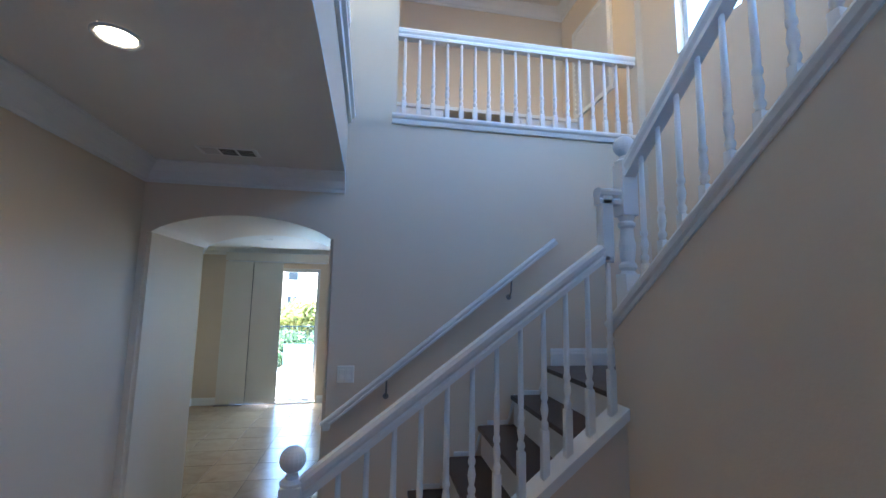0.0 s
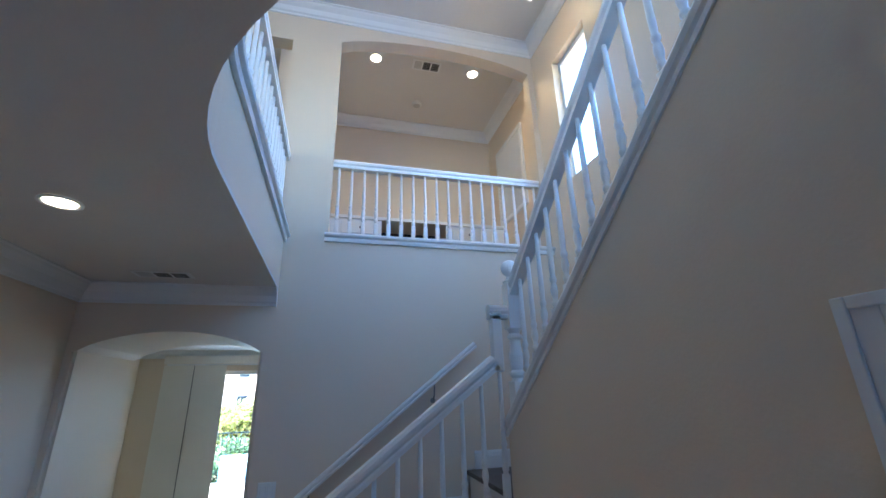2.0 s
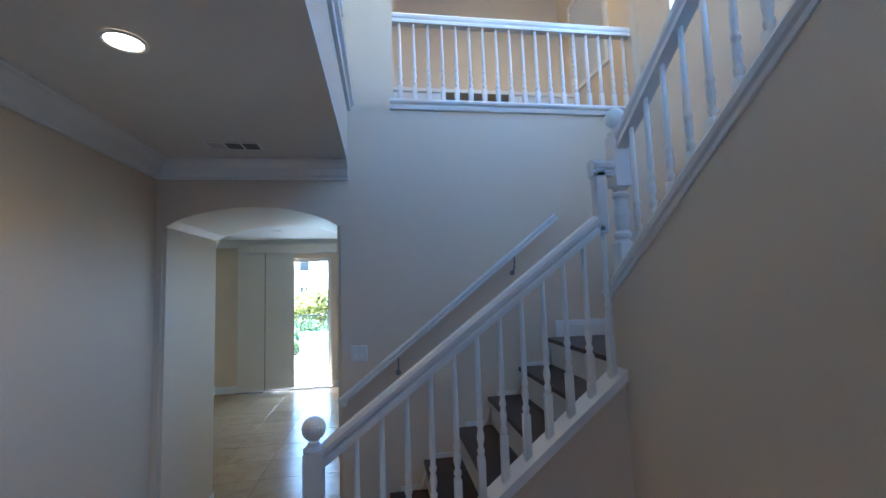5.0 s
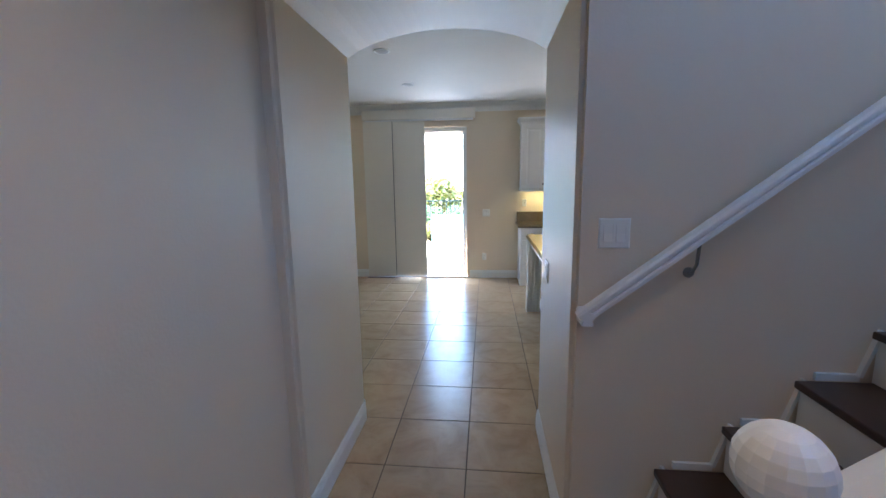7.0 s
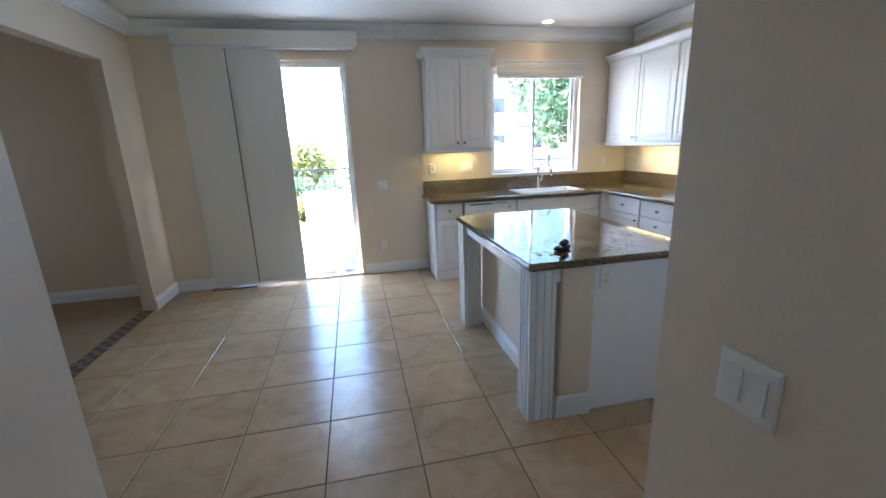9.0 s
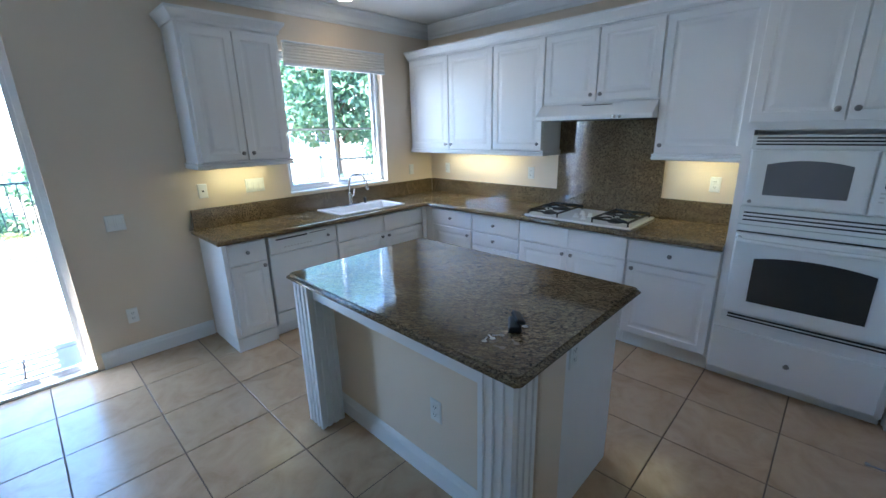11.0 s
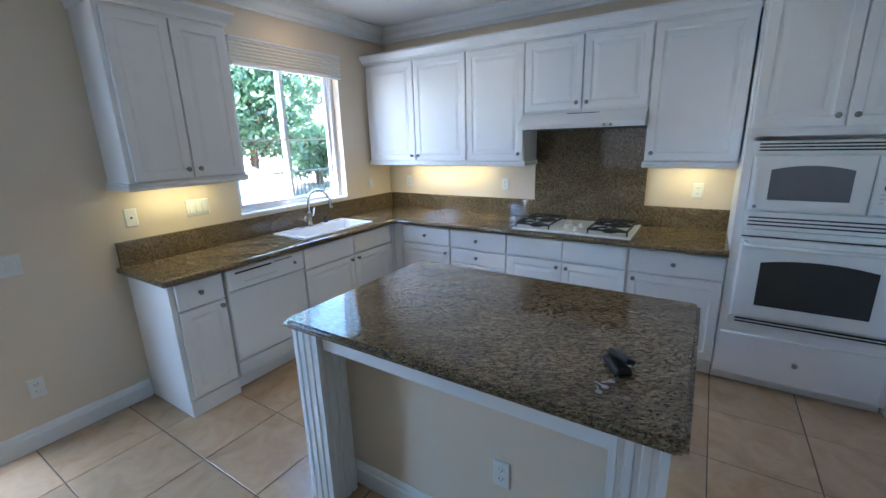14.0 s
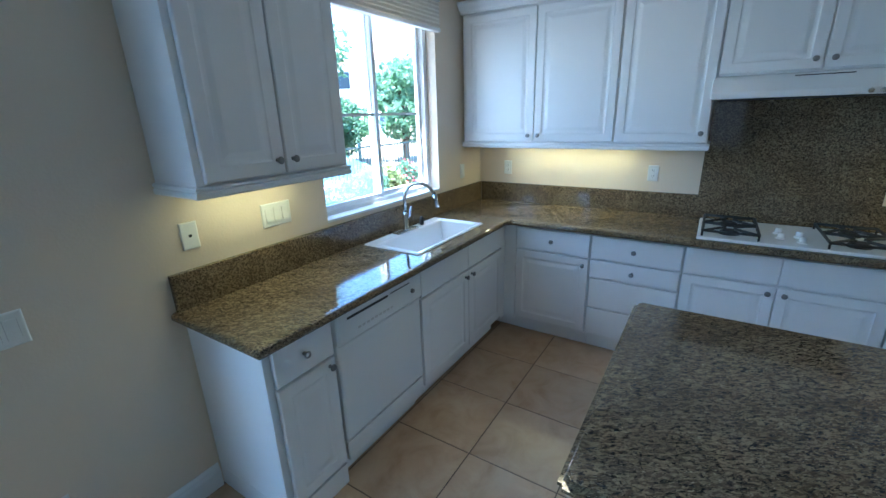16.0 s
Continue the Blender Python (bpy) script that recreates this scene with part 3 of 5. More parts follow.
wall_rail = thing("wall_handrail", pose(0.9, 0, 1.6), "white painted handrail on brackets along the stair wall", "handrail")
bm = bmesh.new()
WRAIL = [(p * 0.7, q * 0.62) for p, q in RAIL]
beam(bm, (0.03, -0.07, 1.025), (1.66, -0.07, 1.025 + 1.63 * 0.783), WRAIL)
rail_part("rail", bm, wall_rail)
bm = bmesh.new()
beam(bm, (0.04, -0.095, 1.022), (0.04, -0.002, 1.022), WRAIL)
rail_part("wall_return", bm, wall_rail)
for x in (0.42, 1.3):
    z = 1.005 + (x - 0.03) * 0.783
    bm = bmesh.new()
    tube(bm, [(x, -0.003, z - 0.1), (x, -0.03, z - 0.095), (x, -0.06, z - 0.06), (x, -0.07, z + 0.018)], 0.006)
    lathe(bm, [(0.02, -0.006), (0.02, -0.001), (0.015, 0.0)], (x, -0.002, z - 0.1), "y")
    rail_part("bracket", bm, wall_rail, "dark metal bracket", mat=PEWTER)


# ---- kitchen cabinets ----
def knob(parent, x, z, out=0.0):
    """A round knob that stands out of a front facing -y."""
    bm = bmesh.new()
    lathe(bm, [(0.009, 0.0), (0.006, -0.006), (0.006, -0.012), (0.013, -0.017), (0.0155, -0.022), (0.013, -0.027), (0.006, -0.029)], (x, out, z), "y", 12)
    return part("knob", bm, PEWTER, parent, "pewter knob", smooth=True)


def front(parent, x0, x1, z0, z1, knob_at=None, raised=True):
    """A cabinet front facing -y: a raised-panel door, or a plain drawer."""
    bm = bmesh.new()
    g = 0.0015
    rows = [(0, 0.004), (0.004, 0.0)]
    if raised:
        rows += [(0.052, 0.0), (0.057, 0.004), (0.064, 0.0055), (0.074, 0.0055), (0.096, 0.001), (0.1, 0.0008)]
    rings_panel(bm, x0 + g, x1 - g, z0 + g, z1 - g, rows, 0.02)
    ob = part("door" if raised else "drawer", bm, CABINET, parent)
    if knob_at:
        knob(ob, *knob_at)
    return ob


TURNED = pose(0, 0, 0, 0, 0, -90)
CAP = [(0, 0), (0.012, 0.0), (0.014, 0.02), (0.02, 0.03), (0.045, 0.06), (0.05, 0.066), (0.05, 0.084), (0, 0.084)]
SKIRT = [(0, 0), (0.006, 0.0), (0.012, 0.006), (0.012, 0.02), (0.006, 0.026), (0.012, 0.032), (0.012, 0.04), (0, 0.045)]


def cabinet(name, m, w, depth, z0, z1, fronts, label, category="cabinet", toe=False, cap=None, skirt=None, flush=False):
    """A cabinet unit: its front is the plane y = 0 and its back y = depth in its own axes."""
    ob = thing(name, m, label, category, "kitchen cabinets")
    part("body", B((0.001, w - 0.001, 0.021, depth, z0, z1), bevel=0.0015), CABINET, ob)
    if toe:
        part("toe_kick", B((0.002, w - 0.002, 0.085, 0.1, 0.0, z0)), CABINET, ob)
    if flush:
        part("plinth", B((0.001, w - 0.001, 0.012, depth, 0.0, z0 - 0.001), bevel=0.0015), CABINET, ob)
    for x0, x1, c, d, k, raised in fronts:
        front(ob, x0, x1, c, d, k, raised)
    for nm, lst, prof, h in (("crown", cap, CAP, z1), ("light_rail", skirt, SKIRT, z0 - 0.03)):
        if lst:
            bm = bmesh.new()
            sweep(bm, [(x, y, h) for x, y in lst], prof)
            part(nm, bm, CABINET, ob)
    return ob


BZ0, BZ1 = 0.11, 0.872
D0, D1 = 0.70, 0.862      # drawer row
DR0, DR1 = 0.135, 0.69    # door row
YF, XF = 4.486, 2.212       # fronts of the two base runs
back = lambda x, z=0: Matrix.Translation((x, YF, 0))
right = lambda y: Matrix.Translation((XF, y, 0)) @ TURNED
cabinet("base_cabinet", back(0.172), 0.318, 0.53, BZ0, BZ1, [(0.03, 0.313, D0, D1, (0.165, 0.785), False), (0.03, 0.313, DR0, DR1, (0.28, 0.66), True)],
        "narrow white base cabinet with raised panel at the counter end", flush=True)
cabinet("sink_cabinet", back(1.115), 1.04, 0.53, BZ0, 0.70, [(0.005, 0.53, D0, D1, None, False), (0.53, 1.035, D0, D1, None, False),
        (0.005, 0.53, DR0, DR1, (0.49, 0.655), True), (0.53, 1.035, DR0, DR1, (0.57, 0.655), True)], "white sink base cabinet with two raised doors", toe=True)
part("corner_filler", B((XF + 0.004, XF + 0.1, 4.4, YF + 0.1, BZ0, BZ1), (XF - 0.057, XF + 0.004, YF + 0.004, YF + 0.1, BZ0, BZ1), (XF + 0.09, XF + 0.12, 4.4, YF + 0.12, 0.0, BZ0)), CABINET)
tagged(bpy.data.objects["corner_filler"], "white corner filler between the base cabinets", "cabinet")
cabinet("base_cabinet", right(4.4), 0.538, 0.6, BZ0, BZ1, [(0.005, 0.533, D0, D1, (0.27, 0.78), False), (0.005, 0.533, DR0, DR1, (0.495, 0.64), True)],
        "white base cabinet with drawer and raised door near the corner", toe=True)
cabinet("drawer_cabinet", right(3.862), 0.547, 0.6, BZ0, BZ1, [(0.005, 0.542, D0, D1, (0.27, 0.78), False), (0.005, 0.542, 0.565, 0.69, (0.27, 0.63), False), (0.005, 0.542, 0.345, 0.555, None, False), (0.005, 0.542, 0.135, 0.335, None, False)],
        "white base cabinet with four plain drawers", toe=True)
cabinet("base_cabinet", right(3.315), 0.929, 0.6, BZ0, BZ1, [(0.005, 0.463, D0, D1, None, False), (0.463, 0.924, D0, D1, None, False),
        (0.005, 0.463, DR0, DR1, (0.425, 0.65), True), (0.463, 0.924, DR0, DR1, (0.5, 0.65), True)], "white two-door base cabinet below the cooktop", toe=True)
cabinet("base_cabinet", right(2.386), 0.578, 0.6, BZ0, BZ1, [(0.005, 0.573, D0, D1, (0.285, 0.78), False), (0.005, 0.573, DR0, DR1, (0.045, 0.65), True)],
        "white base cabinet with drawer and door beside the oven tower", toe=True)
# wall cabinets
UZ0, UZ1 = 1.425, 2.362
cabinet("wall_cabinet", Matrix.Translation((0.185, 4.70, 0)), 0.71, YB - 4.704, UZ0, 2.375, [(0.025, 0.352, 1.445, 2.355, (0.318, 1.5), True), (0.358, 0.685, 1.445, 2.355, (0.392, 1.5), True)],
        "white two-door wall cabinet with crown between slider and window", cap=[(0.71, 0.316), (0.71, 0.02), (0, 0.02), (0, 0.316)], skirt=[(0.71, 0.316), (0.71, 0.02), (0, 0.02), (0, 0.316)])
UXF = 2.49
up = lambda y: Matrix.Translation((UXF, y, 0)) @ TURNED
UD = KXR - UXF - 0.004
cabinet("wall_cabinet", up(5.0), 1.163, UD, UZ0, UZ1, [(0.03, 0.597, 1.445, 2.347, (0.562, 1.49), True), (0.603, 1.158, 1.445, 2.347, (0.638, 1.49), True)],
        "white two-door wall cabinet in the corner by the window", cap=[(1.163, 0.02), (0, 0.02), (0, UD)], skirt=[(1.163, 0.02), (0, 0.02), (0, UD)])
cabinet("wall_cabinet", up(3.837), 0.541, UD, UZ0, UZ1, [(0.005, 0.536, 1.445, 2.347, (0.5, 1.5), True)],
        "white single-door wall cabinet beside the range hood", cap=[(0.541, 0.02), (0, 0.02)], skirt=[(0.541, UD), (0.541, 0.02), (0, 0.02)])
cabinet("wall_cabinet", up(3.296), 0.916, UD, 1.815, UZ1, [(0.005, 0.455, 1.825, 2.347, (0.42, 1.875), True), (0.461, 0.911, 1.825, 2.347, (0.496, 1.875), True)],
        "short white two-door wall cabinet above the range hood", cap=[(0.916, 0.02), (0, 0.02)])
cabinet("wall_cabinet", up(2.38), 0.565, UD, UZ0, UZ1, [(0.005, 0.56, 1.445, 2.347, (0.045, 1.5), True)],
        "white single-door wall cabinet beside the oven tower", cap=[(0.565, 0.02), (0, 0.02)], skirt=[(0.565, 0.02), (0, 0.02), (0, UD)])

# ---- worktop, backsplash, sink, tap ----
EDGE = [(0.0, 0.0), (0.014, 0.002), (0.022, 0.012), (0.024, 0.022), (0.02, 0.034), (0.012, 0.0385), (0.0, 0.04)]
SK = (1.225, 1.955, 4.57, 4.94)
CF, CX, CY0 = YF - 0.02, XF - 0.02, 1.807      # front lines of the two runs, and the end at the oven tower
top = thing("countertop", pose(1.2, 4.9, 0.874), "L-shaped polished brown granite countertop with backsplash", "countertop")


def top_part(name, bm, label="", mat=None, smooth=False):
    ob = part(name, bm, mat or GRANITE, top, label, smooth)
    ob.matrix_parent_inverse = top.matrix_basis.inverted()
    return ob


Z0, Z1 = 0.874, 0.914
for piece in ((0.15, SK[0], CF, YB, Z0, Z1), (SK[0], SK[1], CF, SK[2], Z0, Z1), (SK[0], SK[1], SK[3], YB, Z0, Z1), (SK[1], KXR, CF, YB, Z0, Z1), (CX, KXR, CY0, CF, Z0, Z1)):
    top_part("slab", B(piece))
bm = bmesh.new()
sweep(bm, [(CX, CY0, Z0), (CX, CF - 0.04, Z0), (CX - 0.04, CF, Z0), (0.15, CF, Z0), (0.15, YB, Z0)], EDGE)
prism(bm, [(CX, CF - 0.04, Z0), (CX, CF, Z0), (CX - 0.04, CF, Z0)], (0, 0, Z1 - Z0))
top_part("rounded_edge", bm)
top_part("backsplash", B((0.15, KXR - 0.022, YB - 0.022, YB, Z1, 1.072), bevel=0.003))
top_part("backsplash", B((KXR - 0.022, KXR, 3.304, YB - 0.023, Z1, 1.072), bevel=0.003))
top_part("backsplash", B((KXR - 0.022, KXR, CY0, 2.384, Z1, 1.072), bevel=0.003))
top_part("cooktop_panel", B((KXR - 0.024, KXR, 2.384, 3.304, Z1, 1.7), bevel=0.003), "brown granite panel behind the cooktop")

sink = thing("sink", pose(1.59, 4.75, 0.9), "white enamelled drop-in sink", "sink")
bm = bmesh.new()
x0, x1, y0, y1 = SK
w = 0.02
rows = [(x0 - w, x1 + w, y0 - w, y1 + w, 0.916), (x0 - w + .004, x1 + w - .004, y0 - w + .004, y1 + w - .004, 0.923), (x0 + .006, x1 - .006, y0 + .006, y1 - .05, 0.923), (x0 + .016, x1 - .016, y0 + .016, y1 - .06, 0.912), (x0 + .04, x1 - .04, y0 + .04, y1 - .085, 0.74), (x0 + .08, x1 - .08, y0 + .08, y1 - .12, 0.73)]
loops = [[bm.verts.new(p) for p in ((a, c, z), (b, c, z), (b, d, z), (a, d, z))] for a, b, c, d, z in rows]
for p, q in zip(loops, loops[1:]):
    for i in range(4):
        bm.faces.new((p[i], p[(i + 1) % 4], q[(i + 1) % 4], q[i]))
bm.faces.new(loops[-1])
ob = part("basin", bm, SINK, sink)
ob.matrix_parent_inverse = sink.matrix_basis.inverted()
bm = bmesh.new()
lathe(bm, [(0.045, 0.731), (0.045, 0.735), (0.02, 0.734)], (1.59, 4.74, 0))
ob = part("drain", bm, CHROME, sink)
ob.matrix_parent_inverse = sink.matrix_basis.inverted()

tap = thing("faucet", pose(1.56, 4.91, 0.924) @ Matrix.Scale(0.92, 4), "brushed nickel gooseneck pull-down faucet", "faucet")
bm = bmesh.new()
box(bm, -0.12, 0.12, -0.03, 0.03, 0.0, 0.008, bevel=0.004)
part("base_plate", bm, CHROME, tap)
bm = bmesh.new()
lathe(bm, [(0.027, 0.008), (0.027, 0.02), (0.021, 0.03), (0.019, 0.12), (0.014, 0.14)], n=16)
arc = [(0, 0, 0.13), (0, 0, 0.24)] + [(0.0 + 0.35 * (0.105 - 0.105 * math.cos(a)), -(0.105 - 0.105 * math.cos(a)), 0.24 + 0.105 * math.sin(a)) for a in [math.pi * i / 12 for i in range(1, 12)]]
tube(bm, arc, 0.0125, 12)
part("neck", bm, CHROME, tap, smooth=True)
bm = bmesh.new()
e = Vector(arc[-1])
tube(bm, [e + Vector((0, 0, 0.005)), e + Vector((0.003, -0.01, -0.03)), e + Vector((0.006, -0.02, -0.09))], 0.016, 12)
part("spray_head", bm, CHROME, tap, smooth=True)
bm = bmesh.new()
tube(bm, [(0.015, 0, 0.09), (0.045, -0.005, 0.1), (0.06, -0.01, 0.17)], 0.008, 8)
part("lever", bm, CHROME, tap, smooth=True)
bm = bmesh.new()
lathe(bm, [(0.016, 0.0), (0.016, 0.045), (0.013, 0.05), (0.013, 0.056)], n=14)
ob = part("air_gap_cap", bm, BLACK, None, smooth=True)
ob.matrix_basis = pose(1.745, 4.915, 0.924)
tagged(ob, "small black cylinder cap beside the faucet", "cap")

# ---- dishwasher, cooktop, hood, oven tower ----
dw = thing("dishwasher", pose(0.5, YF, 0), "white built-in dishwasher under the counter", "dishwasher")
W = 0.61
part("tub", B((0.003, W - 0.003, 0.03, 0.58, 0.11, 0.87)), APPLIANCE, dw)
bm = bmesh.new()
rings_panel(bm, 0.004, W - 0.004, 0.225, 0.72, [(0, 0.008), (0.008, 0.0), (0.03, -0.001)], 0.03)
part("door", bm, APPLIANCE, dw)
bm = bmesh.new()
rings_panel(bm, 0.004, W - 0.004, 0.722, 0.866, [(0, 0.0), (0.006, -0.012), (0.02, -0.014)], 0.03)
panel = part("control_panel", bm, APPLIANCE, dw)
part("handle_slot", B((0.06, 0.33, -0.0155, -0.0142, 0.83, 0.842), (0.35, 0.5, -0.0155, -0.0142, 0.838, 0.843)), SLOT, panel, "dark handle slot")
for i in range(9):
    part("button", B((0.12 + i * 0.028, 0.138 + i * 0.028, -0.0165, -0.0142, 0.762, 0.772), bevel=0.001), UNLIT, panel)
bm = bmesh.new()
lathe(bm, [(0.012, 0), (0.01, -0.012), (0.004, -0.013)], (0.52, -0.0142, 0.79), "y", 12)
part("dial", bm, PEWTER, panel)
part("kick_plate", B((0.004, W - 0.004, 0.004, 0.02, 0.115, 0.217), bevel=0.003), APPLIANCE, dw)
part("toe_kick", B((0.004, W - 0.004, 0.075, 0.09, 0.0, 0.11)), APPLIANCE, dw)

ck = thing("cooktop", pose(2.475, 2.825, 0.915), "white gas cooktop with black cast-iron grates", "cooktop")
bm = B((-0.265, 0.25, -0.445, 0.445, 0.0, 0.018), bevel=0.006)
part("tray", bm, APPLIANCE, ck)
for gy in (-0.28, 0.285):
    for gx in (-0.125, 0.105):
        bm = bmesh.new()
        lathe(bm, [(0.055, 0.0185), (0.055, 0.022), (0.046, 0.024), (0.046, 0.032), (0.036, 0.034), (0.036, 0.042), (0.01, 0.044)], (gx, gy, 0), n=16)
        part("burner", bm, BLACK, ck, smooth=False)
    bm = bmesh.new()
    y0, y1, x0, x1, z = gy - 0.135, gy + 0.135, -0.235, 0.205, 0.05
    for a, b in (((x0, y0), (x1, y0)), ((x0, y1), (x1, y1)), ((x0, y0), (x0, y1)), ((x1, y0), (x1, y1)), ((-0.015, y0), (-0.015, y1))):
        tube(bm, [(*a, z), (*b, z)], 0.008, 6)
    for gx in (-0.125, 0.105):
        for k in range(4):
            a = math.pi / 4 + k * math.pi / 2
            far = (gx + 0.105 * (1 if math.cos(a) > 0 else -1), gy + 0.13 * (1 if math.sin(a) > 0 else -1))
            tube(bm, [(gx + 0.03 * math.cos(a), gy + 0.03 * math.sin(a), z + 0.004), (gx + 0.07 * math.cos(a) + 0.02 * math.sin(a), gy + 0.07 * math.sin(a), z + 0.006), (*far, z)], 0.008, 6)
    for cx, cy in ((x0, y0), (x1, y0), (x0, y1), (x1, y1)):
        tube(bm, [(cx, cy, 0.018), (cx, cy, z)], 0.006, 6)
    part("grate", bm, BLACK, ck, "black cast-iron grate")
for kx, ky in ((-0.17, -0.045), (-0.12, 0.045), (-0.05, -0.045), (0.0, 0.045)):
    bm = bmesh.new()
    lathe(bm, [(0.024, 0.018), (0.024, 0.024), (0.017, 0.028), (0.014, 0.05), (0.004, 0.052)], (kx, ky, 0), n=14)
    part("control_knob", bm, APPLIANCE, ck, "white control knob")

hood = thing("range_hood", pose(2.4, 3.315, 1.69) @ TURNED, "white under-cabinet range hood above the cooktop", "range hood")
bm = bmesh.new()
prism(bm, [(0.0, 0.0, 0.0), (0.0, 0.43, 0.0), (0.0, 0.43, 0.124), (0.0, 0.105, 0.124), (0.0, 0.0, 0.034)], (0.935, 0, 0))
bmesh.ops.bevel(bm, geom=bm.edges[:], offset=0.003, segments=1, affect="EDGES")
part("canopy", bm, APPLIANCE, hood)
part("filter", B((0.05, 0.885, 0.04, 0.4, -0.006, -0.001)), SLOT, hood, "dark filter panel")
part("vent_slot", B((0.37, 0.61, 0.083, 0.089, 0.106, 0.111)), SLOT, hood)
for x in (0.665, 0.71):
    bm = bmesh.new()
    lathe(bm, [(0.012, 0.0), (0.012, -0.012), (0.004, -0.013)], (x, 0.0, 0.016), "y", 12)
    part("control_knob", bm, CHROME, hood)

tower = thing("oven_cabinet", pose(XF - 0.007, 1.805, 0) @ TURNED, "tall white cabinet housing wall oven and microwave", "cabinet", "kitchen cabinets")
TW = 0.84
part("lower_box", B((0.0, TW, 0.021, 0.618, 0.07, 0.43)), CABINET, tower)
part("back_box", B((0.0, TW, 0.16, 0.618, 0.43, 1.6)), CABINET, tower)
part("upper_box", B((0.0, TW, 0.021, 0.618, 1.6, 2.375)), CABINET, tower)
for x in (0.0, TW - 0.045):
    part("side_stile", B((x, x + 0.045, 0.021, 0.16, 0.43, 1.6)), CABINET, tower)
part("toe_kick", B((0.0, TW, 0.085, 0.1, 0.0, 0.07)), CABINET, tower)
front(tower, 0.012, 0.411, 1.64, 2.352, (0.375, 1.7), True)
front(tower, 0.414, TW - 0.03, 1.64, 2.352, (0.45, 1.7), True)
front(tower, 0.012, TW - 0.03, 0.085, 0.378, (0.41, 0.235), False)
bm = bmesh.new()
sweep(bm, [(TW, 0.618, 2.352), (TW, 0.02, 2.352), (0, 0.02, 2.352), (0, 0.618, 2.352)], [(p * 1.3, q * 1.05) for p, q in CAP])
part("crown", bm, CABINET, tower)

mw = thing("microwave", pose(XF - 0.007, 1.762, 1.06) @ TURNED @ Matrix.Diagonal((1.165, 1, 1.22, 1)), "white built-in microwave with vent trim in the oven tower", "microwave")
MW = 0.645
part("trim_frame", B((0.0, MW, 0.0, 0.02, 0.0, 0.09), (0.0, MW, 0.0, 0.02, 0.36, 0.42), bevel=0.004), APPLIANCE, mw)
for z in (0.02, 0.038, 0.056, 0.376, 0.39, 0.404):
    part("vent_slot", B((0.02, MW - 0.02, -0.002, 0.001, z, z + 0.007)), SLOT, mw)
part("case", B((0.004, MW - 0.004, 0.01, 0.155, 0.09, 0.36)), APPLIANCE, mw)
bm = bmesh.new()
rings_panel(bm, 0.008, 0.452, 0.095, 0.356, [(0, -0.008), (0.006, -0.014), (0.02, -0.016)], 0.01)
door = part("door", bm, APPLIANCE, mw)


def bowed(bm, x0, x1, z0, z1, y, bow, thick=0.003):
    n = 12
    pts = [(x0, y, z0), (x1, y, z0)] + [(x1 + (x0 - x1) * i / n, y, z1 - bow + bow * (1 - (2 * i / n - 1) ** 2)) for i in range(n + 1)]
    prism(bm, pts, (0, thick, 0))


GREYGLASS = material("grey_oven_glass", (0.16, 0.16, 0.165), 0.15, bump=0)
bm = bmesh.new()
bowed(bm, 0.08, 0.385, 0.15, 0.31, -0.0185, 0.02)
part("window", bm, GREYGLASS, door, "grey tinted window with a bowed top")
bm = bmesh.new()
rings_panel(bm, 0.456, MW - 0.008, 0.095, 0.356, [(0, -0.008), (0.006, -0.014), (0.02, -0.0145)], 0.01)
panel = part("control_panel", bm, APPLIANCE, mw)
part("display", B((0.49, 0.595, -0.0175, -0.0146, 0.315, 0.336), bevel=0.002), BLACKGLASS, panel, "dark display")
part("display", B((0.49, 0.595, -0.0175, -0.0146, 0.208, 0.229), bevel=0.002), BLACKGLASS, panel, "dark display")
for r, z in enumerate((0.288, 0.27, 0.252, 0.186, 0.168, 0.15)):
    for c in range(5):
        part("button", B((0.482 + c * 0.027, 0.498 + c * 0.027, -0.0165, -0.0146, z, z + 0.006)), UNLIT, panel)
bm = bmesh.new()
lathe(bm, [(0.009, 0.0), (0.008, -0.003)], (0.035, -0.0155, 0.115), "y", 12)
part("badge", bm, PEWTER, door)

ov = thing("wall_oven", pose(XF - 0.007, 1.762, 0.432) @ TURNED @ Matrix.Diagonal((1.165, 1, 0.94, 1)), "white wall oven with dark bowed glass in the tower", "oven")
part("frame", B((0.0, MW, 0.004, 0.155, 0.0, 0.665)), APPLIANCE, ov)
part("lower_grille", B((0.03, MW - 0.01, -0.004, 0.005, 0.03, 0.06)), SLOT, ov, "dark ventilation grille")
part("grille_bar", B((0.03, MW - 0.01, -0.007, -0.003, 0.043, 0.05)), APPLIANCE, ov)
bm = bmesh.new()
rings_panel(bm, 0.004, MW - 0.004, 0.075, 0.615, [(0, -0.012), (0.008, -0.02), (0.03, -0.022)], 0.004)
door = part("door", bm, APPLIANCE, ov)
bm = bmesh.new()
bowed(bm, 0.1, 0.545, 0.17, 0.49, -0.025, 0.03)
part("window", bm, BLACKGLASS, door, "dark oven glass with a bowed top")
bm = bmesh.new()
tube(bm, [(0.02, -0.02, 0.585), (0.03, -0.055, 0.578), (0.06, -0.06, 0.576), (MW / 2, -0.062, 0.572), (MW - 0.06, -0.06, 0.576), (MW - 0.03, -0.055, 0.578), (MW - 0.02, -0.02, 0.585)], 0.014, 10)
part("handle", bm, APPLIANCE, door, smooth=True)
part("seam", B((0.004, MW - 0.004, -0.002, 0.006, 0.618, 0.626)), SLOT, ov)

# ---- island ----
isl = thing("kitchen_island", pose(0.65, 2.69, 0), "white kitchen island with fluted legs and cream half wall", "island")


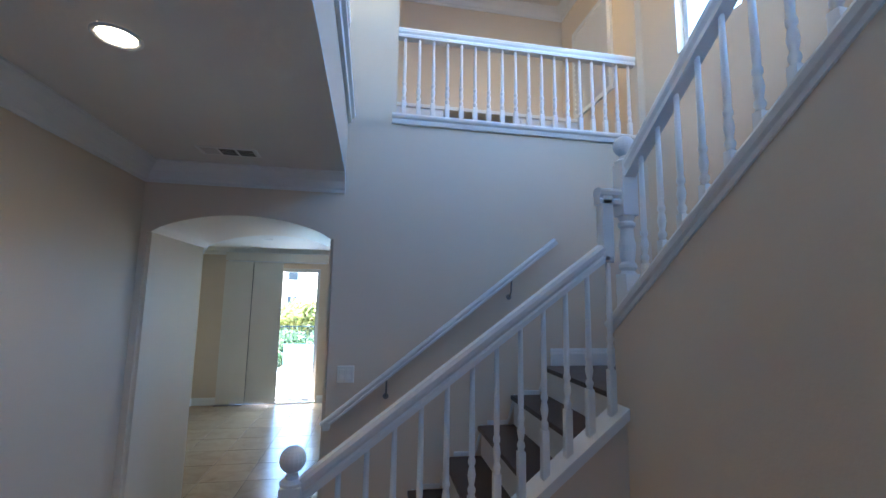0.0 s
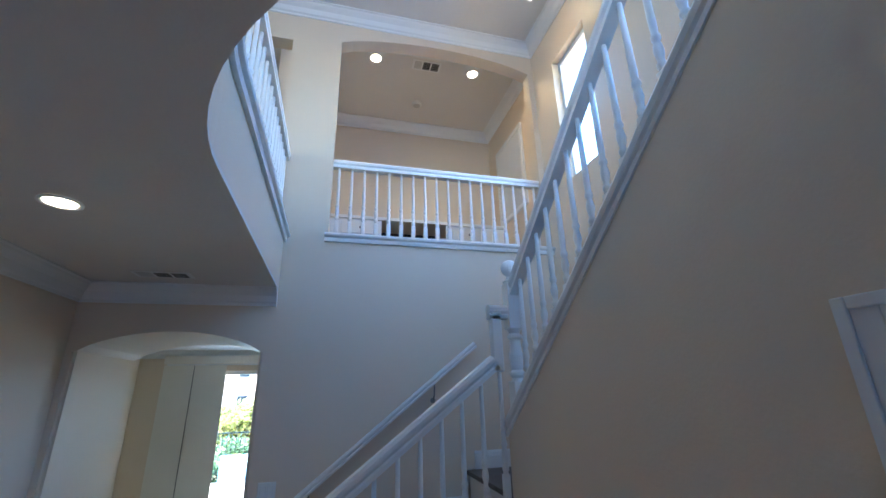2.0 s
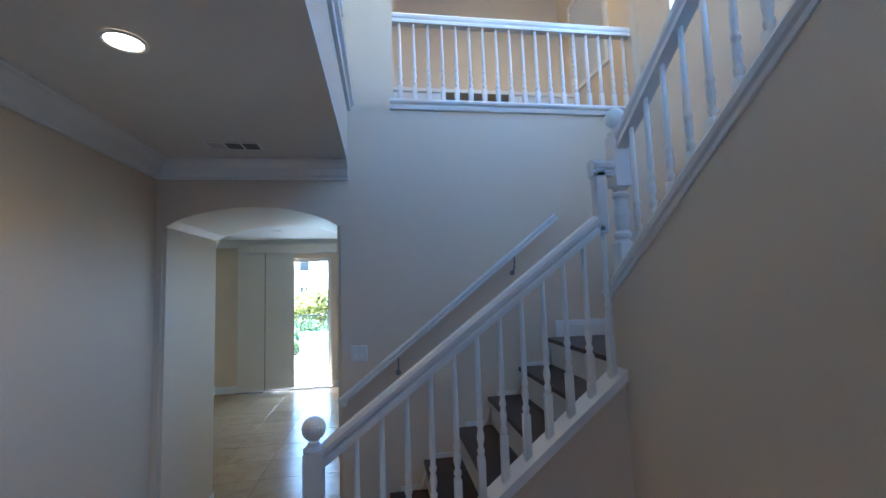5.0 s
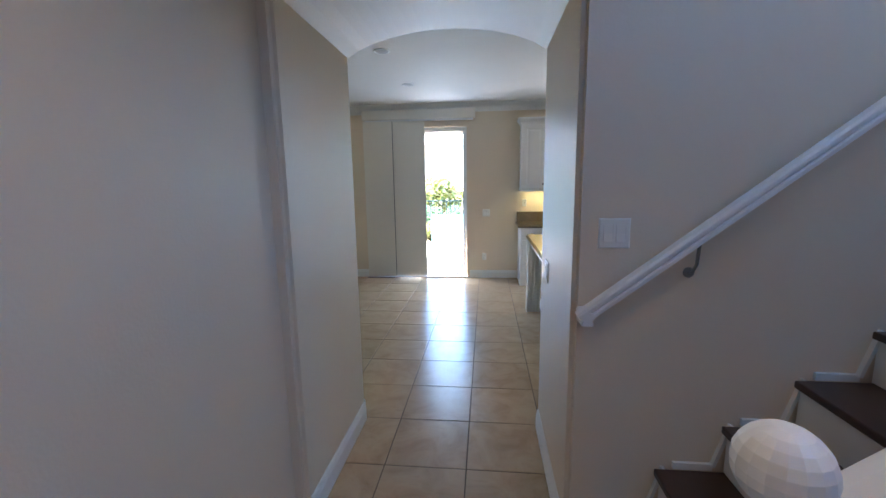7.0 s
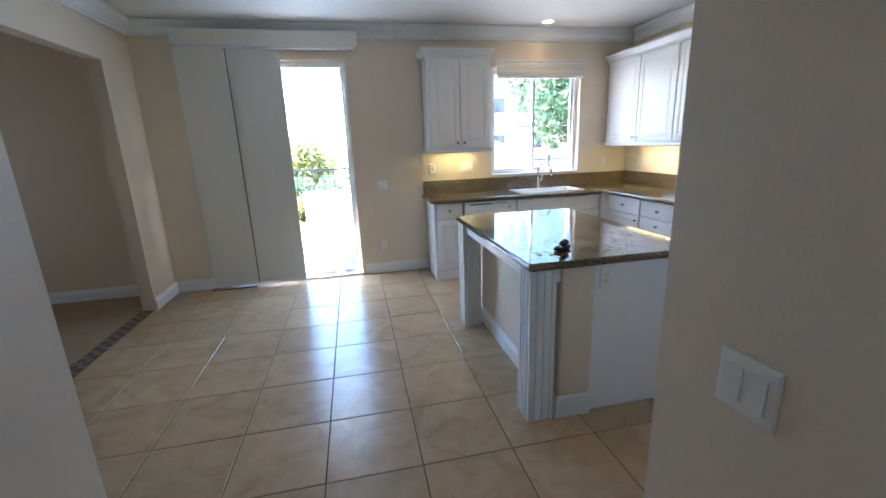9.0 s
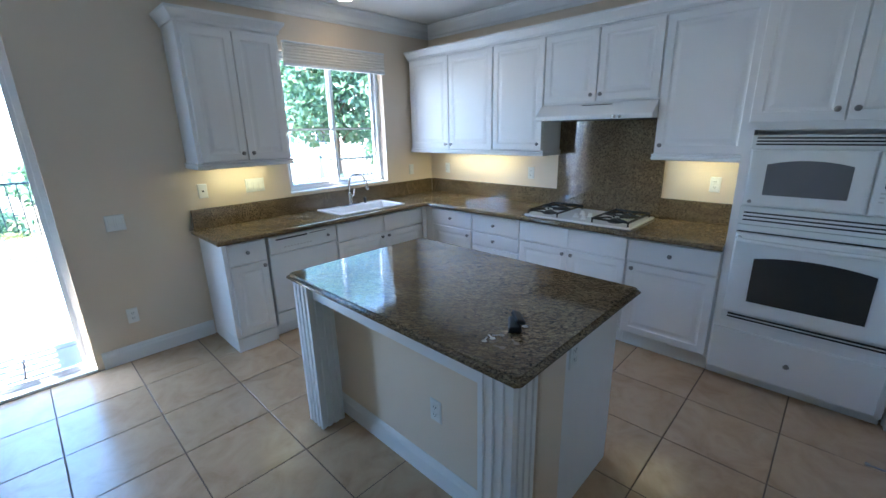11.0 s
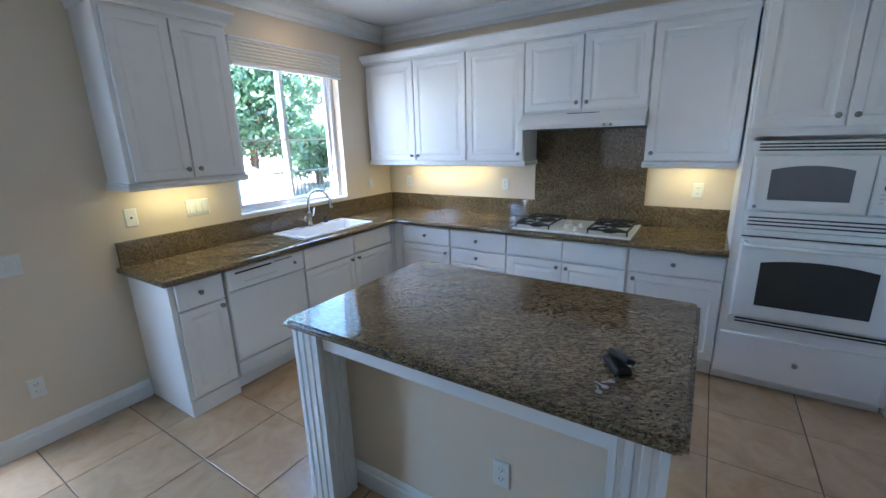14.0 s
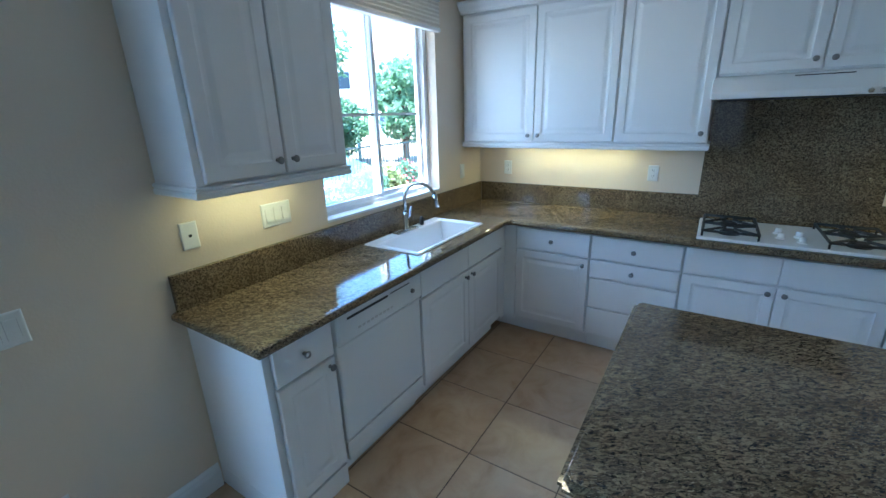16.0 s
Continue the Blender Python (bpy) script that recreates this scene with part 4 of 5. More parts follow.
def isl_part(name, bm, mat, label="", parent=None, smooth=False):
    ob = part(name, bm, mat, parent or isl, label, smooth)
    if parent is None:
        ob.matrix_parent_inverse = isl.matrix_basis.inverted()
    return ob


isl_part("half_wall", B((0.345, 0.535, 1.975, 3.39, 0, 0.872), bevel=0.012), WALL, "cream plastered half wall")
isl_part("cabinet_body", B((0.536, 1.04, 1.985, 3.4, 0.0, 0.872), bevel=0.003), CABINET)
bm = bmesh.new()
sweep(bm, [(0.535, 1.975), (0.345, 1.975), (0.345, 3.39), (0.535, 3.39)], [(p, q) for p, q in BASE])
isl_part("baseboard", bm, TRIM)
isl_part("apron", B((0.19, 0.22, 2.11, 3.245, 0.8, 0.872), (0.31, 0.345, 1.99, 2.02, 0.79, 0.872), (0.3, 0.345, 3.35, 3.38, 0.79, 0.872)), TRIM)


def fluted_leg(x, y, s=0.145):
    """A square leg with three flutes on each side."""
    bm = bmesh.new()
    prof = []
    n, depth = 3, 0.007
    strip = s / (2 * n + 1)
    corners = [(-s / 2, -s / 2), (s / 2, -s / 2), (s / 2, s / 2), (-s / 2, s / 2)]
    for i in range(4):
        a, b = Vector(corners[i]), Vector(corners[(i + 1) % 4])
        d = (b - a).normalized()
        nrm = Vector((-d.y, d.x))
        prof.append(a)
        for k in range(n):
            u = a + d * (strip * (1 + 2 * k))
            prof += [u, u + d * strip * 0.15 + nrm * depth, u + d * strip * 0.85 + nrm * depth, u + d * strip]
    prism(bm, [(x + p.x, y + p.y, 0.0) for p in prof], (0, 0, 0.873))
    return bm


isl_part("leg", fluted_leg(0.24, 2.04), TRIM, "white fluted square leg")
isl_part("leg", fluted_leg(0.23, 3.315), TRIM, "white fluted square leg")
bm = B((0.142, 1.16, 1.932, 3.437, 0.8735, 0.914))
bmesh.ops.bevel(bm, geom=[e for e in bm.edges if abs(e.verts[0].co.z - e.verts[1].co.z) > 0.01], offset=0.014, segments=3, affect="EDGES")
bmesh.ops.bevel(bm, geom=[e for e in bm.edges if abs(e.verts[0].co.z - e.verts[1].co.z) < 0.001], offset=0.016, segments=3, affect="EDGES")
isl_top = part("island_countertop", bm, GRANITE)
tagged(isl_top, "polished brown granite island top with rounded edge", "countertop")

fob = thing("car_key_fob", pose(0.43, 2.145, 0.915, 0, 0, 35) @ Matrix.Scale(1.5, 4), "black plastic car key fob lying on the island", "key fob")
bm = bmesh.new()
box(bm, -0.036, 0.036, -0.017, 0.017, 0.0, 0.016, bevel=0.006)
part("case", bm, BLACK, fob)
bm = bmesh.new()
box(bm, -0.03, 0.03, -0.012, 0.012, 0.0, 0.012, bevel=0.004)
ob = part("flip_key", bm, BLACK, fob)
ob.matrix_basis = pose(0.0, -0.006, 0.022, 18, 0, 12)
bm = bmesh.new()
lathe(bm, [(0.008, 0.0), (0.008, 0.002), (0.004, 0.002)], (0.005, -0.026, 0), n=10)
part("ring", bm, CHROME, fob)
for i, (x, y, a) in enumerate(((0.27, 2.165, 20), (0.305, 2.155, 65), (0.345, 2.145, 130), (0.275, 2.09, 100), (0.33, 2.07, 60))):
    k = thing("house_key", pose(x, y, 0.9145, 0, 0, a), "small worn metal house key lying on the island", "key", "loose keys")
    bm = bmesh.new()
    lathe(bm, [(0.011, 0), (0.011, 0.002)], n=10)
    part("bow", bm, CHROME if i < 3 else MOSAIC, k)
    part("blade", B((0.009, 0.034, -0.003, 0.004, 0.0002, 0.0018)), CHROME if i < 3 else MOSAIC, k)

# ---- refrigerator and pantry door ----
fr = thing("refrigerator", pose(0.2, 1.06, 0) @ pose(0, 0, 0, 0, 0, 180) @ pose(-0.92, 0, 0), "white side-by-side refrigerator in a recess", "refrigerator")
part("body", B((0.0, 0.92, 0.09, 0.9, 0.03, 1.76), bevel=0.004), APPLIANCE, fr)
for x0, x1, hx in ((0.004, 0.5, 0.455), (0.508, 0.916, 0.553)):
    bm = bmesh.new()
    n = 8
    prism(bm, [(x1, 0.085, 0.06), (x0, 0.085, 0.06)] + [(x0 + (x1 - x0) * i / n, 0.03 - 0.03 * (1 - (2 * i / n - 1) ** 2), 0.06) for i in range(n + 1)], (0, 0, 1.7))
    d = part("door", bm, APPLIANCE, fr)
    bm = bmesh.new()
    tube(bm, [(hx, 0.01, 0.75), (hx, -0.035, 0.78), (hx, -0.045, 1.0), (hx, -0.045, 1.3), (hx, -0.035, 1.5), (hx, 0.01, 1.53)], 0.014, 10)
    part("handle", bm, APPLIANCE, d, smooth=True)
part("toe_grille", B((0.01, 0.91, 0.06, 0.08, 0.0, 0.055)), UNLIT, fr)


def panel_door(m, label, w=0.63, h=2.03, hinge_right=False):
    """A moulded two-panel door with an arched upper panel, faces -y and +y; hinge edge at x = 0."""
    ob = tagged(new("door"), label, "door")
    ob.matrix_basis = m
    bm = bmesh.new()
    box(bm, 0.0, w, 0.004, 0.035, 0.0, h)
    for face in (0.004, 0.035):
        out = -1 if face < 0.02 else 1
        for z0, z1, bow in ((0.2, 0.82, 0.0), (1.02, 1.8, 0.09)):
            a, b = 0.11, w - 0.11
            n = 14
            base = [(a, z0), (b, z0)] + [(b + (a - b) * i / n, z1 - bow + bow * math.sin(math.pi * i / n)) for i in range(n + 1)]
            cx, cz = (a + b) / 2, (z0 + z1) / 2
            loops = []
            for inset, dy in ((-0.016, 0.0), (-0.008, 0.005), (0.008, 0.003), (0.02, 0.0005), (0.05, 0.004)):
                loops.append([bm.verts.new((cx + (x - cx) * (1 - inset / (abs(b - a) / 2)), face + out * dy, cz + (z - cz) * (1 - inset / ((z1 - z0) / 2)))) for x, z in base])
            for p, q in zip(loops, loops[1:]):
                for i in range(len(p)):
                    j = (i + 1) % len(p)
                    bm.faces.new((p[i], p[j], q[j], q[i]))
            bm.faces.new(loops[-1])
    leaf = part("leaf", bm, TRIM, ob)
    for out, y in ((-1, 0.004), (1, 0.035)):
        bm = bmesh.new()
        lathe(bm, [(0.03, 0), (0.03, 0.006 * out), (0.012, 0.01 * out), (0.011, 0.03 * out), (0.026, 0.042 * out), (0.03, 0.055 * out), (0.022, 0.066 * out), (0.008, 0.07 * out)], (w - 0.065, y, 0.9), "y", 16)
        part("knob", bm, CHROME, ob, "polished nickel knob", smooth=True)
    for z in (0.2, 1.0, 1.8):
        part("hinge", B((-0.012, 0.012, -0.004, 0.004, z, z + 0.09)), BRASS, ob, "steel hinge")
    return ob


panel_door(Matrix.Translation((2.235, PW - 0.004, 0.008)) @ pose(0, 0, 0, 0, 0, 180), "closed white two-panel pantry door with arched panel", w=0.765)


def casing(name, m, w, h, label):
    """Door casing round an opening of w by h, facing -y in its own axes."""
    bm = bmesh.new()
    for a, b in (((-0.07, 0), (0.0, h + 0.07)), ((w, 0), (w + 0.07, h + 0.07)), ((0.0, h), (w, h + 0.07))):
        box(bm, a[0], b[0], -0.014, -0.001, a[1], b[1], bevel=0.003)
    for a, b in (((-0.07, 0), (-0.045, h + 0.07)), ((w + 0.045, 0), (w + 0.07, h + 0.07)), ((-0.045, h + 0.045), (w + 0.045, h + 0.07))):
        box(bm, a[0], b[0], -0.022, -0.0145, a[1], b[1], bevel=0.003)
    ob = structure(name, bm, TRIM, label)
    ob.matrix_basis = m
    return ob


casing("trim_pantry_door", Matrix.Translation((2.25, PW, 0)) @ pose(0, 0, 0, 0, 0, 180), 0.79, 2.05, "white moulded casing of the pantry door")
casing("trim_closet_door", Matrix.Translation((XS, -2.84, 0)) @ TURNED, 0.82, 2.05, "white moulded casing of the door under the stairs")
jb = structure("trim_closet_jamb", B((XS, XS + 0.12, -2.859, -2.841, 0, 2.05), (XS, XS + 0.12, -3.659, -3.641, 0, 2.05), (XS, XS + 0.12, -3.641, -2.859, 2.032, 2.05)), TRIM, "white door jamb under the stairs")
panel_door(Matrix.Translation((XS + 0.14, -2.87, 0.008)) @ pose(0, 0, 0, 0, 0, -8), "white two-panel door standing open under the stairs", w=0.5)
bm = bmesh.new()
tube(bm, [(0, 0, 0), (0, 0.07, 0.0)], 0.005, 8)
lathe(bm, [(0.011, 0.07), (0.011, 0.085), (0.007, 0.088)], (0, 0, 0), "y", 10)
ob = part("door_stop", bm, CHROME)
ob.matrix_basis = pose(1.75, PW + 0.015, 0.07)
tagged(ob, "spring door stop on the pantry door foot", "door stop")

# ---- slider, panel blinds, kitchen window ----
FRAME = material("white_vinyl_frame", (0.78, 0.79, 0.8), 0.35, vary=0.02, bump=0)


def frame_bm(x0, x1, z0, z1, y0, y1, t):
    return B((x0, x0 + t, y0, y1, z0, z1), (x1 - t, x1, y0, y1, z0, z1), (x0 + t, x1 - t, y0, y1, z0, z0 + t), (x0 + t, x1 - t, y0, y1, z1 - t, z1))


def pane(x0, x1, z0, z1, y, parent):
    ob = part("pane", B((x0, x1, y, y + 0.004, z0, z1)), GLASS, parent)
    ob.visible_shadow = False
    return ob


sl = tagged(new("door_1"), "white framed sliding glass door to the patio", kind="structure")
part("frame", frame_bm(SLX0, SLX1, 0.0, SLZ, YB + 0.06, YB + 0.15, 0.035), FRAME, sl)
for a, b, y in ((SLX0 + 0.036, -1.34, YB + 0.1), (-1.4, SLX1 - 0.036, YB + 0.065)):
    s = part("sash", frame_bm(a, b, 0.036, SLZ - 0.036, y, y + 0.03, 0.045 if a < -1.5 else 0.028), FRAME, sl)
    pane(a + 0.028, b - 0.028, 0.065, SLZ - 0.065, y + 0.013, s)
part("sill", B((SLX0, SLX1, YB - 0.012, YB + 0.06, 0.0, 0.022), bevel=0.004), FRAME, sl)
blind = thing("panel_blind", pose(-1.38, YB - 0.1, 2.58), "cream fabric panel track blinds stacked beside the slider", "blind")


def bl_part(name, bm, mat, label="", parent=None):
    ob = part(name, bm, mat, blind, label)
    ob.matrix_parent_inverse = blind.matrix_basis.inverted()
    return ob


bl_part("valance", B((-2.26, -0.50, YB - 0.12, YB - 0.1, 2.51, 2.65), (-2.26, -2.245, YB - 0.1, YB - 0.002, 2.51, 2.65), (-0.515, -0.50, YB - 0.1, YB - 0.002, 2.51, 2.65), (-2.245, -0.515, YB - 0.1, YB - 0.002, 2.635, 2.649), bevel=0.003), FABRIC, "cream valance box")
bl_part("valance_joint", B((-1.412, -1.397, YB - 0.123, YB - 0.119, 2.508, 2.652)), FABRIC)
bl_part("track", B((-2.22, -0.53, YB - 0.095, YB - 0.03, 2.49, 2.51)), FRAME)
for a, b, y in ((-2.26, -1.795, YB - 0.085), (-1.87, -1.285, YB - 0.06), (-2.1, -1.31, YB - 0.035)):
    bm = bmesh.new()
    n = 10
    pts = [(a + (b - a) * i / n, y + 0.0006 * math.sin(i * 1.3)) for i in range(n + 1)]
    prism(bm, [(x, yy, 0.05) for x, yy in pts] + [(x, yy + 0.003, 0.05) for x, yy in pts[::-1]], (0, 0, 2.44))
    bl_part("panel", bm, FABRIC)
    bl_part("bottom_rail", B((a, b, y - 0.004, y + 0.008, 0.035, 0.05)), FABRIC)
# added dark strip that draws the dark line where two panels overlap
bl_part("seam_line", B((-1.795, -1.788, YB - 0.086, YB - 0.078, 0.05, 2.49)), SLOT, "thin dark strip drawn along the seam between two panels")
structure("trim_floor_strip", B((-2.28, -1.82, YB - 0.11, YB - 0.02, 0.003, 0.012)), WOOD, "dark wooden strip on the floor by the blinds")

wd = tagged(new("window_1"), "white vinyl sliding kitchen window with muntins", kind="structure")
part("window_frame", frame_bm(WX0, WX1, WZ0, WZ1, YB + 0.08, YB + 0.15, 0.04), FRAME, wd)
for a, b, y in ((WX0 + 0.041, 1.59, YB + 0.085), (1.555, WX1 - 0.041, YB + 0.115)):
    s = part("sash", frame_bm(a, b, WZ0 + 0.041, WZ1 - 0.041, y, y + 0.028, 0.03), FRAME, wd)
    part("muntin", B((a + 0.03, b - 0.03, y + 0.01, y + 0.022, 1.66, 1.676)), FRAME, s)
    pane(a + 0.028, b - 0.028, WZ0 + 0.07, WZ1 - 0.07, y + 0.0165, s)
part("window_sill", B((WX0 - 0.0, WX1, YB - 0.004, YB + 0.08, WZ0 - 0.001, WZ0 + 0.014), bevel=0.003), TRIM, wd)
shade = thing("cellular_shade", pose(1.61, YB - 0.03, 2.3), "white pleated shade drawn up above the window", "window shade")
bm = bmesh.new()
n = 14
prof = [(-0.005 - (0.012 if i % 2 else 0.0), 0.0 - 0.0125 * i) for i in range(n)]
prism(bm, [(-0.54, 0.02, 0.085)] + [(-0.54, p, 0.085 + q) for p, q in prof] + [(-0.54, 0.02, 0.085 + prof[-1][1])], (1.08, 0, 0))
part("pleats", bm, FABRIC, shade)
part("bottom_rail", B((-0.54, 0.54, -0.02, 0.022, -0.1, -0.078), bevel=0.003), FRAME, shade)
part("head_rail", B((-0.54, 0.54, -0.02, 0.028, 0.085, 0.1), bevel=0.003), FRAME, shade)
# stairwell windows
for i, (a, b) in enumerate(((-0.94, -0.39), (-2.62, -2.0))):
    wd = tagged(new("window_2" if i == 0 else "window_3"), "tall white framed stairwell window", kind="structure")
    wd.matrix_basis = Matrix.Translation((XR + 0.07, b, 0)) @ TURNED
    w = b - a
    part("window_frame", frame_bm(0, w, 3.74, 5.08, 0.0, 0.06, 0.04), FRAME, wd)
    part("muntin", B((0.04, w - 0.04, 0.02, 0.035, 4.4, 4.42)), FRAME, wd)
    pane(0.03, w - 0.03, 3.75, 5.05, 0.026, wd)


# ---- outlets and switches ----
def plate(name, m, label, kind, gang=1):
    """A cover plate facing -y; kind: outlet, rocker, blank."""
    ob = thing(name, m, label, "outlet" if kind == "outlet" else "switch", "wall plates")
    w = 0.035 + 0.023 * (gang - 1) * 2 * 0.5
    bm = bmesh.new()
    rings_panel(bm, -w, w, -0.057, 0.057, [(0, -0.002), (0.004, -0.006), (0.008, -0.0065)], 0.0)
    part("plate", bm, PLASTIC, ob)
    for g in range(gang):
        cx = (g - (gang - 1) / 2) * 0.046
        if kind == "outlet":
            for cz in (0.02, -0.02):
                s = part("socket", B((cx - 0.016, cx + 0.016, -0.0085, -0.006, cz - 0.014, cz + 0.014), bevel=0.002), PLASTIC, ob)
                part("slot", B((cx - 0.008, cx - 0.0055, -0.0092, -0.0084, cz - 0.002, cz + 0.007), (cx + 0.0055, cx + 0.008, -0.0092, -0.0084, cz - 0.002, cz + 0.007), (cx - 0.002, cx + 0.002, -0.0092, -0.0084, cz - 0.009, cz - 0.006)), SLOT, s)
        elif kind == "rocker":
            bm = bmesh.new()
            prism(bm, [(cx - 0.016, -0.0066, -0.033), (cx - 0.016, -0.013, -0.031), (cx - 0.016, -0.0085, 0.0), (cx - 0.016, -0.009, 0.033), (cx - 0.016, -0.0066, 0.033)], (0.032, 0, 0))
            part("rocker", bm, PLASTIC, ob)
            part("gap", B((cx - 0.0175, cx - 0.0162, -0.0074, -0.0064, -0.034, 0.034), (cx + 0.0162, cx + 0.0175, -0.0074, -0.0064, -0.034, 0.034)), UNLIT, ob)
        else:
            part("jack", B((cx - 0.006, cx + 0.006, -0.0085, -0.006, -0.006, 0.006)), SLOT, ob)
    return ob


plate("light_switch", pose(0.145, -0.001, 1.358), "white double rocker switch on the stair wall", "rocker", 2)
plate("light_switch", pose(-0.001, 0.66, 1.067) @ TURNED, "white double rocker switch inside the passage", "rocker", 2)
plate("light_switch", pose(-0.33, YB - 0.001, 1.055), "white double switch between slider and cabinets", "rocker", 2)
plate("power_outlet", pose(-0.36, YB - 0.001, 0.35), "white duplex outlet near the floor", "outlet")
plate("phone_jack", pose(0.265, YB - 0.001, 1.21), "white plate with a small jack above the counter", "blank")
plate("light_switch", pose(0.68, YB - 0.001, 1.215), "white switch and outlet plate above the counter", "rocker", 3)
plate("power_outlet", pose(2.5, YB - 0.001, 1.2), "white plate beside the kitchen window", "rocker")
for y in (4.747, 3.605, 2.025):
    plate("power_outlet", pose(KXR - 0.001, y, 1.205) @ TURNED, "white duplex outlet above the granite backsplash", "outlet")
plate("power_outlet", pose(0.344, 2.5, 0.41) @ TURNED, "white duplex outlet on the island's half wall", "outlet")
plate("power_outlet", pose(0.6, 1.984, 0.79), "white duplex outlet on the island's end panel", "outlet")
chime = thing("door_chime", pose(XL, -1.33, 2.11) @ pose(0, 0, 0, 0, 0, 90), "white plastic door chime box on the hall wall", "door chime")
bm = B((-0.1, 0.1, -0.05, 0.0, -0.06, 0.06))
bmesh.ops.bevel(bm, geom=bm.edges[:], offset=0.012, segments=3, affect="EDGES")
part("cover", bm, PLASTIC, chime)
part("base", B((-0.085, 0.085, -0.04, 0.0, -0.075, -0.058), bevel=0.004), UNLIT, chime)


# ---- ceiling fixtures ----
def can_light(x, y, z, lit, watts=0, label=""):
    ob = thing("recessed_light", pose(x, y, z), label or ("lit white recessed ceiling light" if lit else "unlit white recessed ceiling light"), "ceiling light", "recessed lights")
    bm = bmesh.new()
    r = 0.076
    n = 24
    rows = [(r, -0.001), (r, -0.006), (r - 0.012, -0.008), (r - 0.018, -0.002)]
    rings = [[bm.verts.new((q * math.cos(2 * math.pi * i / n), q * math.sin(2 * math.pi * i / n), h)) for i in range(n)] for q, h in rows]
    for p, q in zip(rings, rings[1:]):
        for i in range(n):
            bm.faces.new((p[i], p[(i + 1) % n], q[(i + 1) % n], q[i]))
    part("trim_ring", bm, TRIM, ob, smooth=True)
    bm = bmesh.new()
    lathe(bm, [(r - 0.018, -0.0015), (r - 0.019, -0.004), (0.03, -0.005)], n=24)
    part("lens", bm, LIT if lit else UNLIT, ob, "glowing lens" if lit else "")
    if watts:
        lamp("recessed_lamp", "SPOT", Matrix.Translation((x, y, z - 0.03)), watts, WARM, spot=(radians(130), 0.9, 0.05))


can_light(-0.59, -1.475, HC, True, 0.8)
# unseen hall light behind the camera, added to warm the right-hand wall
can_light(-0.45, -3.9, HC, True, 1.1)
can_light(2.0, -3.5, HC, True, 1.2)
for x, y, w in ((0.807, 0.51, 2.1), (1.98, 0.51, 2.1), (0.68, -0.65, 0.5), (2.2, -0.65, 0.5)):
    can_light(x, y, UC, True, w)
# the last one, at (1.5, 2.1), is an unseen light added as fill
for x, y, w in ((1.555, 4.73, 0.3), (1.83, 3.83, 0.3), (0.6, 3.82, 0.25), (1.5, 2.1, 0.4)):
    can_light(x, y, HC, True, w)
for x, y in ((-1.285, 2.32), (-1.286, 3.66)):
    can_light(x, y, HC, False)


def ceiling_vent(x, y, z, w, d):
    ob = thing("ceiling_vent", pose(x, y, z), "white ceiling air register with louvred openings painted dark", "vent")
    part("frame", B((-w / 2, w / 2, -d / 2, d / 2, -0.006, -0.0005), bevel=0.002), TRIM, ob)
    for i in range(3):
        cx = (i - 1) * w * 0.3
        # flat sheets for openings; two near-black with greyer slats paint the louvres' shade
        part("opening", B((cx - w * 0.125, cx + w * 0.125, -d * 0.36, d * 0.36, -0.0075, -0.0062)), SLOT if i else UNLIT, ob)
        for k in range(4):
            cy = (k - 1.5) * d * 0.18
            part("slat", B((cx - w * 0.125, cx + w * 0.125, cy - 0.0015, cy + 0.0015, -0.0085, -0.0078)), TRIM if not i else UNLIT, ob)
    return ob


ceiling_vent(-0.585, -0.355, HC, 0.34, 0.14)
ceiling_vent(1.403, 0.5, UC, 0.34, 0.16)
for x, y, z in ((-0.58, -2.15, HC), (1.42, 1.2, UC)):
    sd = thing("smoke_detector", pose(x, y, z), "round white smoke detector on the ceiling", "smoke detector")
    bm = bmesh.new()
    lathe(bm, [(0.07, 0.0), (0.07, -0.012), (0.06, -0.03), (0.035, -0.036), (0.01, -0.037)], n=24)
    part("housing", bm, PLASTIC, sd, smooth=True)
    bm = bmesh.new()
    lathe(bm, [(0.045, -0.032), (0.045, -0.039), (0.03, -0.04)], n=20)
    part("cap", bm, UNLIT, sd)
# lights under the wall cabinets
for m, w in ((pose(0.54, 4.87, UZ0 - 0.012), 0.45), (pose(2.68, 4.2, UZ0 - 0.012, 0, 0, 90), 0.9), (pose(2.68, 2.1, UZ0 - 0.012, 0, 0, 90), 0.3)):
    ul = thing("undercabinet_light", m, "slim lit strip light under a wall cabinet", "strip light", "strip lights")
    part("housing", B((-w / 2, w / 2, -0.03, 0.03, 0.0, 0.011)), APPLIANCE, ul)
    part("diffuser", B((-w / 2 + 0.01, w / 2 - 0.01, -0.022, 0.022, -0.005, -0.0005)), material("lit_diffuser", (1.0, 0.86, 0.5), 0.5, emit=0.4, bump=0), ul)
    lamp("strip_lamp", "AREA", m @ pose(0, 0, -0.012), 0.12 * w / 0.5, (1.0, 0.93, 0.42), size=(w, 0.04))

# loft furniture seen between the balusters, shutters
desk = thing("built_in_desk", pose(1.35, 1.55, F2), "low white built-in desk in the loft, its knee opening painted dark", "desk")
part("top", B((-1.3, 1.25, -0.3, 0.16, 0.78, 0.82), bevel=0.004), TRIM, desk)
for x0, x1 in ((-1.3, -0.35), (0.45, 1.25)):
    part("front", B((x0, x1, -0.27, -0.25, 0.0, 0.78)), TRIM, desk)
# near-black sheet at the back paints the shade inside the knee opening
part("knee_shade_panel", B((-0.35, 0.45, 0.12, 0.14, 0.0, 0.78)), SLOT, desk)
